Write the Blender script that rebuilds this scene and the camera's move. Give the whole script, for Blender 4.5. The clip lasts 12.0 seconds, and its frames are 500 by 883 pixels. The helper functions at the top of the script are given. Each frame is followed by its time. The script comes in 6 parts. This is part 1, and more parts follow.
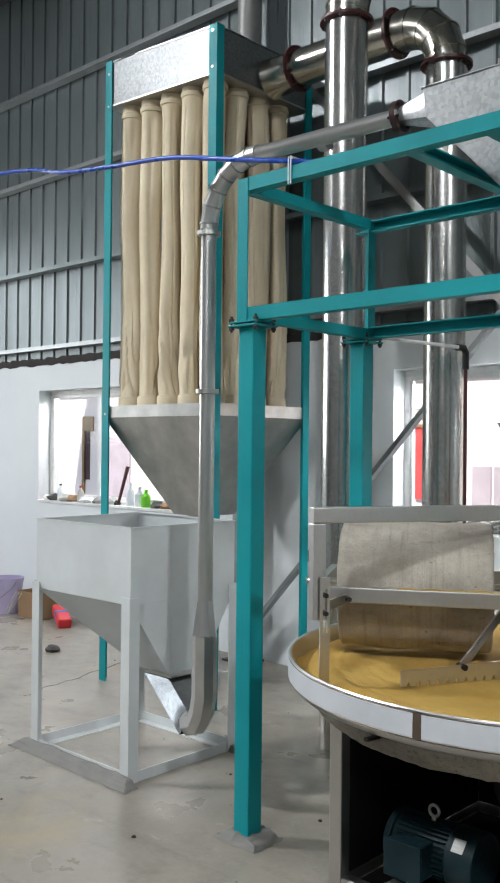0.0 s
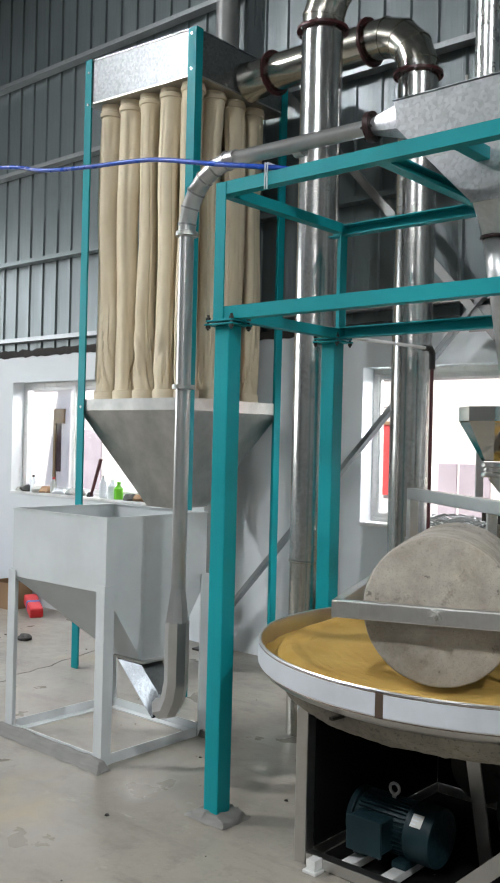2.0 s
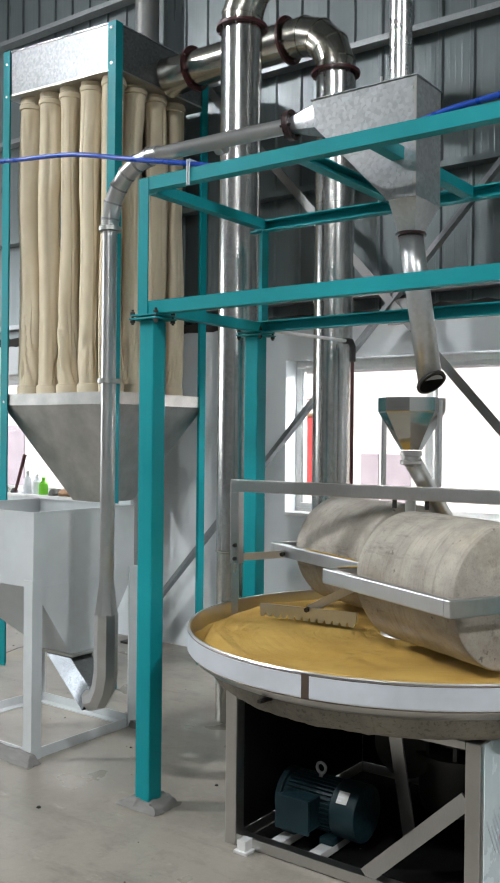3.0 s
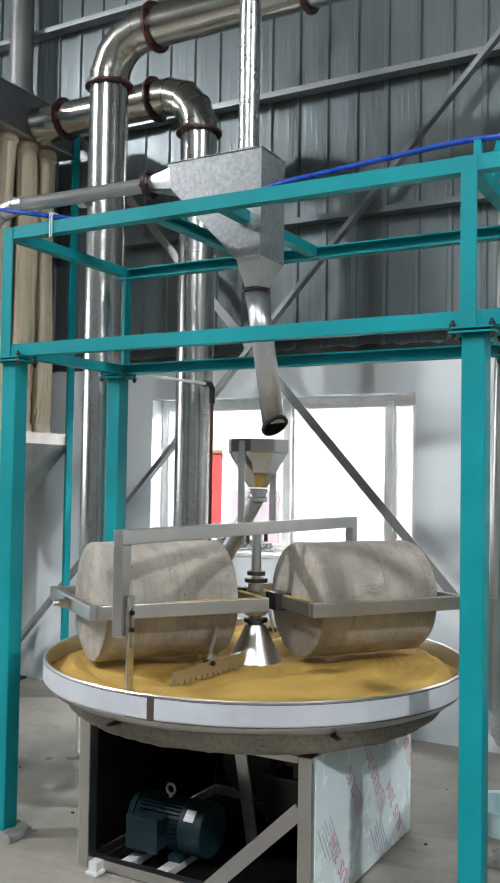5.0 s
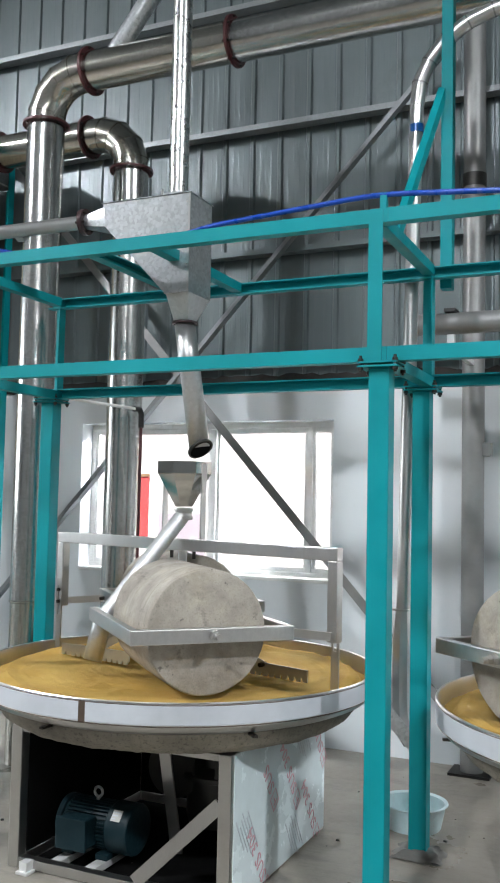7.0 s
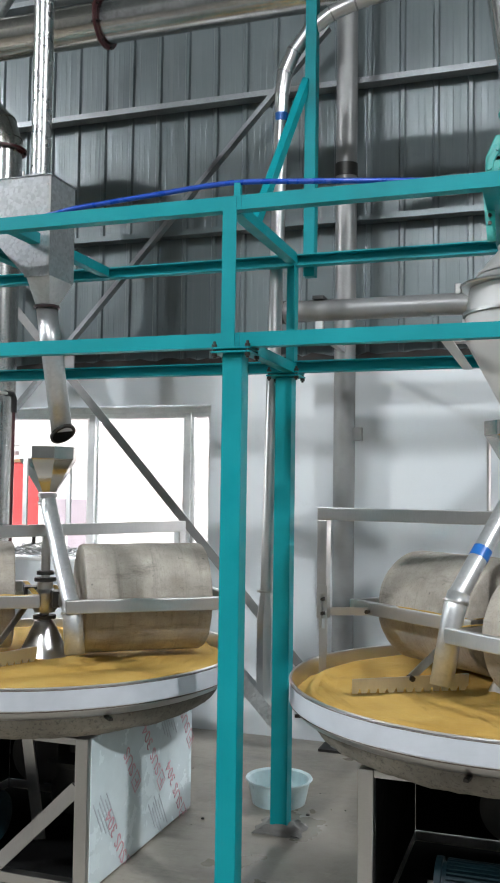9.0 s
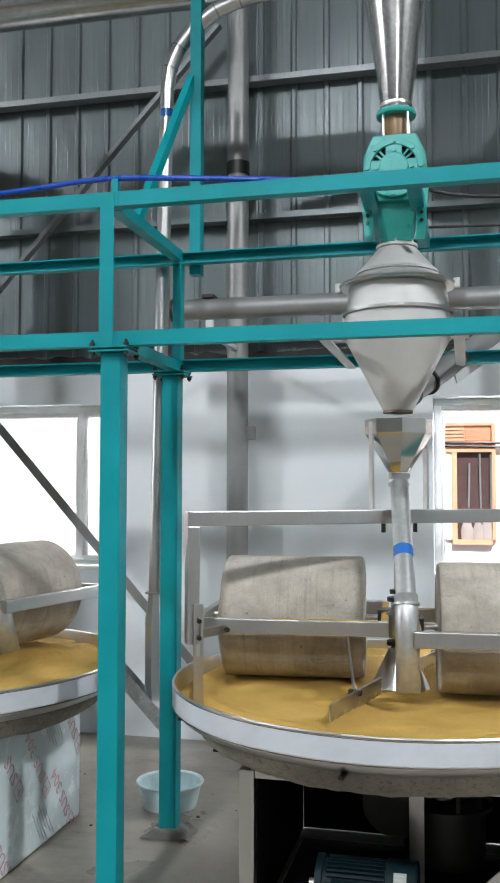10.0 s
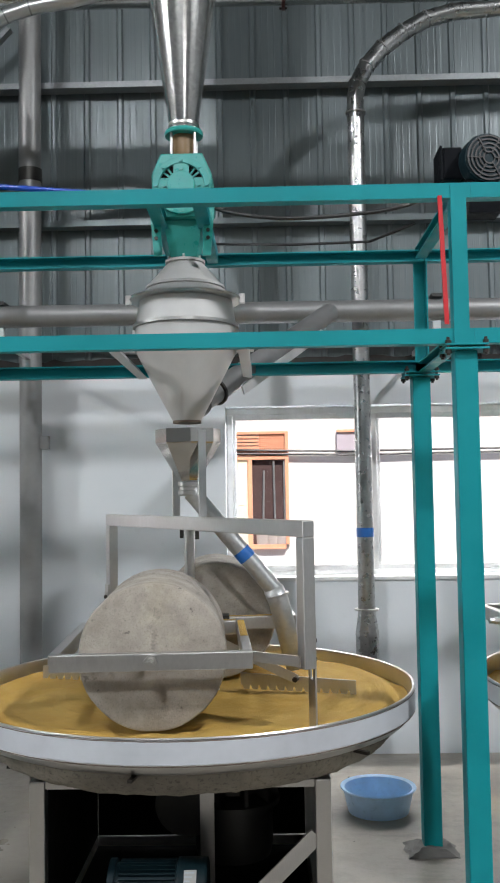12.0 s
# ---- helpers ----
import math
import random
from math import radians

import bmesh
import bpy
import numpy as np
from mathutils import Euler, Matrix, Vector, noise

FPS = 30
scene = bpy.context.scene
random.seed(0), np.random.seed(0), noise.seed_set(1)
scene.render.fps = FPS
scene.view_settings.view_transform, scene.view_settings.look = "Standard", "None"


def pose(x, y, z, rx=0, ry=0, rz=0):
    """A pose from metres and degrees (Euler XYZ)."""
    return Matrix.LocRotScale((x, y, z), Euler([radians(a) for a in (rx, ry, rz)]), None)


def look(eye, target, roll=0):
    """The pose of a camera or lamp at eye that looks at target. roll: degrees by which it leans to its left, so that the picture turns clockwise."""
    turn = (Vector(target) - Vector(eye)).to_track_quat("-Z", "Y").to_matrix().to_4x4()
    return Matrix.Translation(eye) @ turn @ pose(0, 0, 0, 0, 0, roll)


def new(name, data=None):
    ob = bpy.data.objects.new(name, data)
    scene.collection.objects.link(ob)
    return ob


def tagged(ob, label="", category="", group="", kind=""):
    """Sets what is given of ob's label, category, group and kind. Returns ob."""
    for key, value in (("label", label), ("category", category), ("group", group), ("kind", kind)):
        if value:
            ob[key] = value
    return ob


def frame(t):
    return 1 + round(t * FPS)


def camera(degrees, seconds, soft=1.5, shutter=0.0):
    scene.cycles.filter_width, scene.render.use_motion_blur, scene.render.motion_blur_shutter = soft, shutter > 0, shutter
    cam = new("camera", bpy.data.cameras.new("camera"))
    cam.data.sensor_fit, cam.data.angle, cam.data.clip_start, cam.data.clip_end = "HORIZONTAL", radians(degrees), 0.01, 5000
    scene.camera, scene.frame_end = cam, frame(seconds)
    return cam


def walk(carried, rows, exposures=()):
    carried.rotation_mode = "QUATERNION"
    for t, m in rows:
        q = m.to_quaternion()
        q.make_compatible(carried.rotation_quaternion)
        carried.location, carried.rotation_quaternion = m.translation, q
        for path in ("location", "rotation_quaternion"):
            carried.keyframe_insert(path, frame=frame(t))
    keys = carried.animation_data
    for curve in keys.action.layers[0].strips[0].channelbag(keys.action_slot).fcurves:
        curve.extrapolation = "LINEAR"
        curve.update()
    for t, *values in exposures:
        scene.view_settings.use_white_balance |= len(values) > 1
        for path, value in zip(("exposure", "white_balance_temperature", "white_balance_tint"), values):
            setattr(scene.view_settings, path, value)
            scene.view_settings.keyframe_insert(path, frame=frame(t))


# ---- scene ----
cam = camera(30.6, 12.0, soft=2.0)
PATH = [
    (0, (1.2, -0.058, 1.583), (-0.165, 1.403, 1.596), 0.6),
    (0.5, (1.232, -0.057, 1.592), (-0.134, 1.404, 1.604), 0.8),
    (1, (1.259, -0.078, 1.586), (-0.098, 1.39, 1.602), 1.3),
    (1.5, (1.267, -0.133, 1.582), (-0.07, 1.355, 1.595), 1.6),
    (2, (1.288, -0.18, 1.58), (-0.028, 1.326, 1.583), 1.4),
    (2.5, (1.31, -0.219, 1.579), (0.05, 1.334, 1.572), 1.0),
    (3, (1.332, -0.238, 1.575), (0.144, 1.371, 1.566), 0.6),
    (3.5, (1.369, -0.252, 1.575), (0.254, 1.408, 1.571), 0.3),
    (5.5, (1.616, -0.467, 1.59), (0.685, 1.301, 1.691), 1.2),
    (6, (1.64, -0.566, 1.572), (0.752, 1.221, 1.695), 1.3),
    (6.5, (1.671, -0.643, 1.565), (0.816, 1.16, 1.694), 1.2),
    (8.5, (1.855, -0.644, 1.565), (1.143, 1.222, 1.678), 1.2),
    (9, (1.908, -0.601, 1.565), (1.267, 1.291, 1.666), 0.8),
    (9.5, (1.961, -0.568, 1.563), (1.403, 1.35, 1.659), 0.4),
    (10, (2.017, -0.537, 1.573), (1.558, 1.408, 1.672), 0.1),
    (10.5, (2.071, -0.538, 1.576), (1.713, 1.427, 1.688), -0.2),
    (11, (2.092, -0.552, 1.573), (1.845, 1.429, 1.697), -0.2),
    (11.5, (2.075, -0.581, 1.57), (1.941, 1.411, 1.695), -0.5),
    (12, (2.074, -0.605, 1.574), (2.041, 1.392, 1.688), -0.9),
]
EXPOSURE = [(0, 0.76, 6450, 10), (3.5, 0.82, 6420, 10), (5.5, 1.05, 6330, 10), (6.5, 1.08, 6280, 10), (9.5, 0.96, 6300, 10), (11, 0.88, 6400, 11), (12, 0.66, 6420, 12)]
walk(cam, [(t, look(eye, goal, roll)) for t, eye, goal, roll in PATH], EXPOSURE)

# ---- world, daylight, lamps ----
world = bpy.data.worlds.new("world")
scene.world = world
world.use_nodes = True
_sky = world.node_tree.nodes.new("ShaderNodeTexSky")
_sky.sky_type, _sky.sun_disc = "NISHITA", False
_sky.sun_elevation, _sky.sun_rotation = radians(52), radians(165)
_bg = world.node_tree.nodes["Background"]
_bg.inputs["Strength"].default_value = 0.15
world.node_tree.links.new(_sky.outputs["Color"], _bg.inputs["Color"])


def lamp_data(name, kind, energy, colour=(1, 1, 1)):
    data = bpy.data.lights.new(name, kind)
    data.energy, data.color = energy, colour
    return data


sun = new("sun", lamp_data("sun", "SUN", 5.0, (1, 0.95, 0.88)))
sun.data.angle = radians(0.5)
sun.matrix_world = look((0, 0, 20), (-2.5, 9.5, 7.6))


def area(name, eye, target, sx, sy, energy, colour=(1, 1, 1)):
    data = lamp_data(name, "AREA", energy, colour)
    data.shape, data.size, data.size_y = "RECTANGLE", sx, sy
    ob = new(name, data)
    ob.matrix_world = look(eye, target)
    if name == "unseen_overhead_light":
        data.spread = radians(116)  # assumed reflector: narrow spread keeps the upper wall dim
    return ob


# assumed high daylight opening behind the camera, unseen, aimed from back-wall shadows
area("assumed_rear_light", (3.6, -6.9, 4.6), (2.0, 3, 1.6), 1.2, 0.7, 26, (1, 0.985, 0.96))
# a large bright opening in the west wall
area("gate_light", (-10.1, 1.4, 2.9), (0, 2.4, 2.4), 4.0, 2.6, 115, (0.97, 0.99, 1))
# sky light entering under the window heads
for wx, power in ((-5.32, 18), (-1.26, 30), (2.83, 38)):
    area("window_light", (wx, 5.215, 2.07), (wx, 3.7, 0.0), 1.85, 0.06, power, (0.98, 0.99, 1))
# unseen roof lamps: first set from shadows and glints, other two added as fill
area("unseen_overhead_light", (-7.2, -1.3, 6.85), (-2.4, 1.5, 0.8), 0.35, 0.35, 138, (0.97, 0.99, 1))
area("unseen_overhead_light", (0.6, -4.2, 6.9), (0.4, 1.4, 0.6), 0.35, 0.35, 86, (0.95, 0.985, 1))
area("unseen_overhead_light", (6.4, -0.8, 6.6), (4.2, 1.8, 0.4), 0.35, 0.35, 122, (0.97, 0.99, 1))


# ---- materials ----
class Nodes:
    """A small builder for one node material."""

    def __init__(self, name):
        self.mat = bpy.data.materials.new(name)
        self.mat.use_nodes = True
        self.t = self.mat.node_tree
        self.b = self.t.nodes["Principled BSDF"]
        self.coord = self.t.nodes.new("ShaderNodeTexCoord").outputs["Object"]

    def n(self, kind, **values):
        node = self.t.nodes.new(kind)
        for key, value in values.items():
            node.inputs[key.replace("_", " ")].default_value = value
        return node

    def link(self, a, b):
        self.t.links.new(a, b)

    def stretch(self, sx, sy, sz):
        m = self.n("ShaderNodeMapping")
        m.inputs["Scale"].default_value = (sx, sy, sz)
        self.link(self.coord, m.inputs["Vector"])
        return m.outputs["Vector"]

    def noise(self, scale, detail=4, rough=0.55, vector=None):
        node = self.n("ShaderNodeTexNoise", Scale=scale, Detail=detail, Roughness=rough)
        self.link(vector or self.coord, node.inputs["Vector"])
        return node.outputs["Fac"]

    def cells(self, scale, vector=None):
        node = self.n("ShaderNodeTexVoronoi", Scale=scale)
        self.link(vector or self.coord, node.inputs["Vector"])
        return node.outputs["Color"]

    def ramp(self, fac, *stops):
        node = self.t.nodes.new("ShaderNodeValToRGB")
        els = node.color_ramp.elements
        while len(els) < len(stops):
            els.new(0.5)
        for e, (p, c) in zip(els, stops):
            e.position = p
            e.color = (*c, 1) if isinstance(c, tuple) else (c, c, c, 1)
        self.link(fac, node.inputs["Fac"])
        return node.outputs["Color"]

    def mix(self, a, b, fac, mode="MIX"):
        node = self.t.nodes.new("ShaderNodeMix")
        node.data_type, node.blend_type = "RGBA", mode
        for value, socket in ((fac, node.inputs[0]), (a, node.inputs[6]), (b, node.inputs[7])):
            if hasattr(value, "is_linked"):
                self.link(value, socket)
            elif isinstance(value, tuple):
                socket.default_value = (*value, 1)
            else:
                socket.default_value = value
        return node.outputs[2]

    def bump(self, height, strength=0.2, distance=0.01):
        node = self.n("ShaderNodeBump", Strength=strength, Distance=distance)
        self.link(height, node.inputs["Height"])
        self.link(node.outputs["Normal"], self.b.inputs["Normal"])

    def done(self, colour=None, rough=None, metal=0.0, **more):
        for value, key in ((colour, "Base Color"), (rough, "Roughness")):
            if value is None:
                continue
            if hasattr(value, "is_linked"):
                self.link(value, self.b.inputs[key])
            else:
                self.b.inputs[key].default_value = (*value, 1) if isinstance(value, tuple) else value
        self.b.inputs["Metallic"].default_value = metal
        for key, value in more.items():
            self.b.inputs[key.replace("_", " ")].default_value = value
        return self.mat


def paint(name, colour, rough=0.4, wear=0.12, dirt=(0.25, 0.22, 0.18), scale=3.0, bump=0.05):
    """Sprayed or brushed paint: faint mottling, a little grime, slight orange peel."""
    k = Nodes(name)
    light = tuple(min(1, c * 1.12 + 0.004) for c in colour)
    dark = tuple(c * 0.86 for c in colour)
    c = k.ramp(k.noise(scale, 5, 0.6), (0.3, dark), (0.7, light))
    spots = k.ramp(k.noise(scale * 9, 6, 0.7), (0.6, 0.0), (0.82, wear))
    c = k.mix(c, dirt, spots)
    r = k.ramp(k.noise(scale * 4, 4), (0.3, max(0.05, rough - 0.1)), (0.75, min(1, rough + 0.15)))
    k.bump(k.noise(160, 3), bump, 0.002)
    return k.done(c, r)


def metal(name, colour, rough=0.25, spangle=0.0, brushed=None, grime=0.25, var=0.12, metallic=1.0):
    k = Nodes(name)
    lo, hi = tuple(c * (1 - var) for c in colour), tuple(min(1, c * (1 + var)) for c in colour)
    c = k.ramp(k.noise(6, 5, 0.6), (0.3, lo), (0.7, hi))
    fine = k.noise(30, 4, 0.6)
    wide = 0.05 if spangle else 0.012
    r = k.ramp(fine, (0.3, max(0.04, rough - wide * 0.5)), (0.75, rough + wide))
    if spangle:
        cell = k.ramp(k.cells(70), (0.1, tuple(v * (1 - spangle) for v in colour)), (0.9, hi))
        c = k.mix(c, cell, 0.6)
        k.bump(k.noise(110, 2, 0.5), 0.16 * spangle, 0.003)
    if brushed:
        g = k.noise(40, 5, 0.7, k.stretch(*brushed))
        c = k.mix(c, k.ramp(g, (0.3, lo), (0.7, hi)), 0.5)
        k.bump(g, 0.12, 0.002)
    stain = k.ramp(k.noise(1.6, 5, 0.55), (0.45, 0.0), (0.85, grime))
    c = k.mix(c, tuple(v * 0.62 for v in colour), stain)
    return k.done(c, r, metallic)


TEAL = paint("teal_paint", (0.002, 0.235, 0.262), 0.48, 0.10, (0.10, 0.22, 0.21), 2.5)
TEAL_CAST = paint("teal_cast_paint", (0.02, 0.30, 0.26), 0.35, 0.15, (0.1, 0.2, 0.18), 8)
GALV = metal("galvanised_sheet", (0.54, 0.56, 0.57), 0.34, 0.40, grime=0.25, var=0.08, metallic=0.85)
# two darker copies of GALV, toned down to offset lamp glare
HEAD_STEEL = metal("dull_spangled_head_sheet", (0.20, 0.21, 0.215), 0.42, 0.42, grime=0.35, var=0.12, metallic=0.85)
GALV_DARK = metal("dark_galvanised_sheet", (0.19, 0.20, 0.207), 0.24, 0.35, grime=0.3, var=0.1, metallic=0.9)
TUBE = metal("dull_galvanised_tube", (0.54, 0.545, 0.54), 0.33, 0.12, grime=0.25, var=0.1, metallic=0.75)
THIN_PIPE = metal("rolled_thin_pipe", (0.53, 0.53, 0.52), 0.29, grime=0.2, var=0.08, metallic=0.85)
DUCT = metal("shiny_duct_steel", (0.52, 0.52, 0.505), 0.22, 0.27, grime=0.15)
DUCT_SMOOTH = metal("rolled_duct_steel", (0.52, 0.50, 0.445), 0.20, 0.15, grime=0.15)
STAINLESS = metal("stainless_steel", (0.58, 0.57, 0.55), 0.30, brushed=(1, 1, 14), grime=0.3)
POLISHED = metal("polished_stainless", (0.54, 0.53, 0.50), 0.13, grime=0.35, var=0.1)
STAINLESS_FLAT = metal("brushed_stainless_bar", (0.56, 0.555, 0.545), 0.34, brushed=(12, 1, 1), grime=0.2)
DULL = metal("dull_hopper_steel", (0.50, 0.495, 0.47), 0.40, grime=0.7, var=0.2)
IRON = metal("dark_iron", (0.07, 0.068, 0.065), 0.5, grime=0.5)
RAIL_STEEL = metal("bright_slotted_rail", (0.66, 0.66, 0.65), 0.4, grime=0.2, metallic=0.4)
SOFT_STEEL = metal("rolled_soft_steel", (0.43, 0.435, 0.43), 0.28, 0.12, grime=0.22, var=0.14)
WELD = metal("stained_weld", (0.20, 0.155, 0.125), 0.5, grime=0.4)
BOLT = metal("black_bolt", (0.06, 0.055, 0.05), 0.45)
PIPE_GREY = metal("grey_steel_pipe", (0.28, 0.28, 0.277), 0.45, grime=0.5, metallic=0.5)
PURLIN = metal("galvanised_purlin", (0.27, 0.285, 0.29), 0.40, 0.1, metallic=0.5)
RED_RING = paint("dark_red_flange", (0.055, 0.008, 0.010), 0.4, 0.3)
BLACK_RING = paint("blackened_flange", (0.03, 0.012, 0.012), 0.35, 0.3)
WHITE_STEEL = paint("white_painted_steel", (0.52, 0.545, 0.55), 0.38, 0.14, (0.42, 0.40, 0.36), 2.0)
WHITE_HOP = paint("white_hopper_paint", (0.50, 0.495, 0.48), 0.45, 0.12, (0.45, 0.42, 0.36), 3.0)
FILM = paint("white_protective_film", (0.45, 0.47, 0.50), 0.45, 0.15, (0.45, 0.42, 0.38), 4)
UPVC = paint("white_window_plastic", (0.72, 0.72, 0.71), 0.35, 0.15, (0.4, 0.37, 0.33), 5)
MOTOR = paint("dark_teal_motor_paint", (0.003, 0.015, 0.020), 0.5, 0.12, (0.06, 0.055, 0.05), 12)
MOTOR_BLACK = paint("black_motor_paint", (0.002, 0.003, 0.005), 0.6, 0.03, (0.03, 0.03, 0.03), 12)
BLACK = paint("black_plastic", (0.012, 0.012, 0.012), 0.45, 0.15)
# near-black colour stands for shade inside cabinets, spout mouth and valve cover
SHADED_INSIDE = paint("shaded_inside_black", (0.0015, 0.0015, 0.0015), 0.9, 0.10, (0.01, 0.009, 0.008))
for _dark, _gloss in ((MOTOR, 0.2), (MOTOR_BLACK, 0.08), (SHADED_INSIDE, 0.1), (TEAL, 0.22)):
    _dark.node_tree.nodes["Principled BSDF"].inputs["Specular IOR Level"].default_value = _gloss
BLUE_HOSE = paint("blue_hose_plastic", (0.012, 0.06, 0.36), 0.3, 0.08)
BLUE_TAPE = paint("blue_tape", (0.012, 0.11, 0.38), 0.35, 0.1)
BASIN_BLUE = paint("light_blue_plastic", (0.45, 0.64, 0.86), 0.35, 0.35, (0.3, 0.28, 0.22), 9)
BASIN_PALE = paint("pale_mint_plastic", (0.62, 0.76, 0.78), 0.35, 0.3, (0.35, 0.32, 0.25), 9)
LILAC = paint("lilac_bucket_plastic", (0.42, 0.37, 0.55), 0.4, 0.2)
CARD = paint("brown_cardboard", (0.28, 0.17, 0.09), 0.8, 0.2)
RED = paint("red_plastic", (0.50, 0.015, 0.02), 0.4, 0.1)
RED_SHEET = paint("faded_red_sheet", (0.62, 0.07, 0.07), 0.5, 0.15, (0.6, 0.3, 0.28), 5)
GREEN = paint("bright_green_plastic", (0.16, 0.55, 0.03), 0.35, 0.1)
BOTTLE = paint("milky_plastic", (0.62, 0.65, 0.68), 0.3, 0.1)
PAPER = paint("label_paper", (0.42, 0.42, 0.39), 0.6, 0.2)
ROOF = paint("dark_roof_sheet", (0.16, 0.18, 0.19), 0.5, 0.1)
FOAM = paint("black_sealing_foam", (0.02, 0.016, 0.014), 0.9, 0.3, (0.08, 0.06, 0.05), 8)
MORTAR = paint("grey_mortar", (0.175, 0.17, 0.158), 0.9, 0.4, (0.12, 0.11, 0.1), 10, 0.6)
BROWN_GLASS = paint("brown_sight_glass", (0.22, 0.14, 0.07), 0.15, 0.2)
ORANGE = paint("orange_window_paint", (0.80, 0.34, 0.20), 0.6, 0.2)
SACK = paint("pale_sackcloth", (0.34, 0.29, 0.27), 0.9, 0.3)
PLASTER_PINK = paint("pink_render", (0.70, 0.42, 0.36), 0.8, 0.2)
CREAM = paint("cream_outdoor_paint", (0.80, 0.72, 0.52), 0.7, 0.2)
# flat dark colour standing for unlit rooms behind the house openings
BROWN_DARK = paint("dim_brown_interior", (0.060, 0.030, 0.028), 0.8, 0.2, (0.1, 0.06, 0.05), 6)
GREY_VENT = paint("grey_vent_paint", (0.42, 0.36, 0.40), 0.6, 0.2)
PRINT_RED = paint("faded_red_print", (0.58, 0.30, 0.34), 0.4, 0.1)
PRINT_GREY = paint("grey_print", (0.44, 0.48, 0.52), 0.4, 0.1)


def make_wall_paint():
    k = Nodes("white_wall_plaster")
    c = k.ramp(k.noise(0.9, 6, 0.6), (0.3, (0.60, 0.635, 0.66)), (0.7, (0.68, 0.705, 0.72)))
    c = k.mix(c, (0.42, 0.41, 0.38), k.ramp(k.noise(5, 7, 0.7), (0.60, 0.0), (0.80, 0.35)))
    k.bump(k.noise(60, 5, 0.6), 0.15, 0.004)
    return k.done(c, 0.62)


def make_sheet():
    """Grey coated sheet: dusty mottling, gentle oil-canning and fine upright streaks."""
    k = Nodes("grey_corrugated_sheet")
    c = k.ramp(k.noise(0.9, 5, 0.6), (0.3, (0.112, 0.136, 0.141)), (0.7, (0.150, 0.178, 0.184)))
    c = k.mix(c, (0.20, 0.21, 0.21), k.ramp(k.noise(6, 5, 0.65, k.stretch(5, 1, 0.25)), (0.52, 0.0), (0.80, 0.30)))
    c = k.mix(c, (0.07, 0.08, 0.08), k.ramp(k.noise(2.4, 6, 0.7), (0.60, 0.0), (0.80, 0.35)))
    r = k.ramp(k.noise(3, 5, 0.6, k.stretch(6, 1, 0.3)), (0.3, 0.27), (0.75, 0.46))
    k.bump(k.mix(k.noise(1.5, 2, 0.5, k.stretch(2.2, 1, 0.7)), k.noise(7, 3, 0.5, k.stretch(6, 1, 0.12)), 0.15), 0.45, 0.03)
    return k.done(c, r, 0.28)


def make_floor():
    k = Nodes("trowelled_concrete")
    big = k.ramp(k.noise(0.55, 7, 0.62), (0.30, (0.185, 0.165, 0.138)), (0.52, (0.272, 0.246, 0.206)), (0.75, (0.345, 0.313, 0.264)))
    c = k.mix(big, (0.16, 0.145, 0.125), k.ramp(k.noise(2.2, 8, 0.7), (0.47, 0.0), (0.66, 0.8)))
    c = k.mix(c, (0.07, 0.06, 0.05), k.ramp(k.noise(38, 5, 0.75), (0.645, 0.0), (0.71, 0.8)))
    c = k.mix(c, (0.125, 0.112, 0.095), k.ramp(k.noise(9, 8, 0.78), (0.52, 0.0), (0.70, 0.55)))
    c = k.mix(c, (0.46, 0.43, 0.38), k.ramp(k.noise(6.5, 7, 0.75, k.stretch(1, 1.3, 1)), (0.60, 0.0), (0.72, 0.5)))
    c = k.mix(c, (0.50, 0.36, 0.12), k.ramp(k.noise(0.8, 5, 0.6, k.stretch(1.4, 1, 1)), (0.60, 0.0), (0.80, 0.45)))
    c = k.mix(c, (0.13, 0.12, 0.105), k.ramp(k.noise(3.2, 7, 0.75, k.stretch(0.5, 1.5, 1)), (0.54, 0.0), (0.66, 0.6)))
    r = k.ramp(k.noise(2.1, 5), (0.35, 0.26), (0.7, 0.50))
    k.bump(k.noise(24, 8, 0.7), 0.22, 0.006)
    return k.done(c, r)


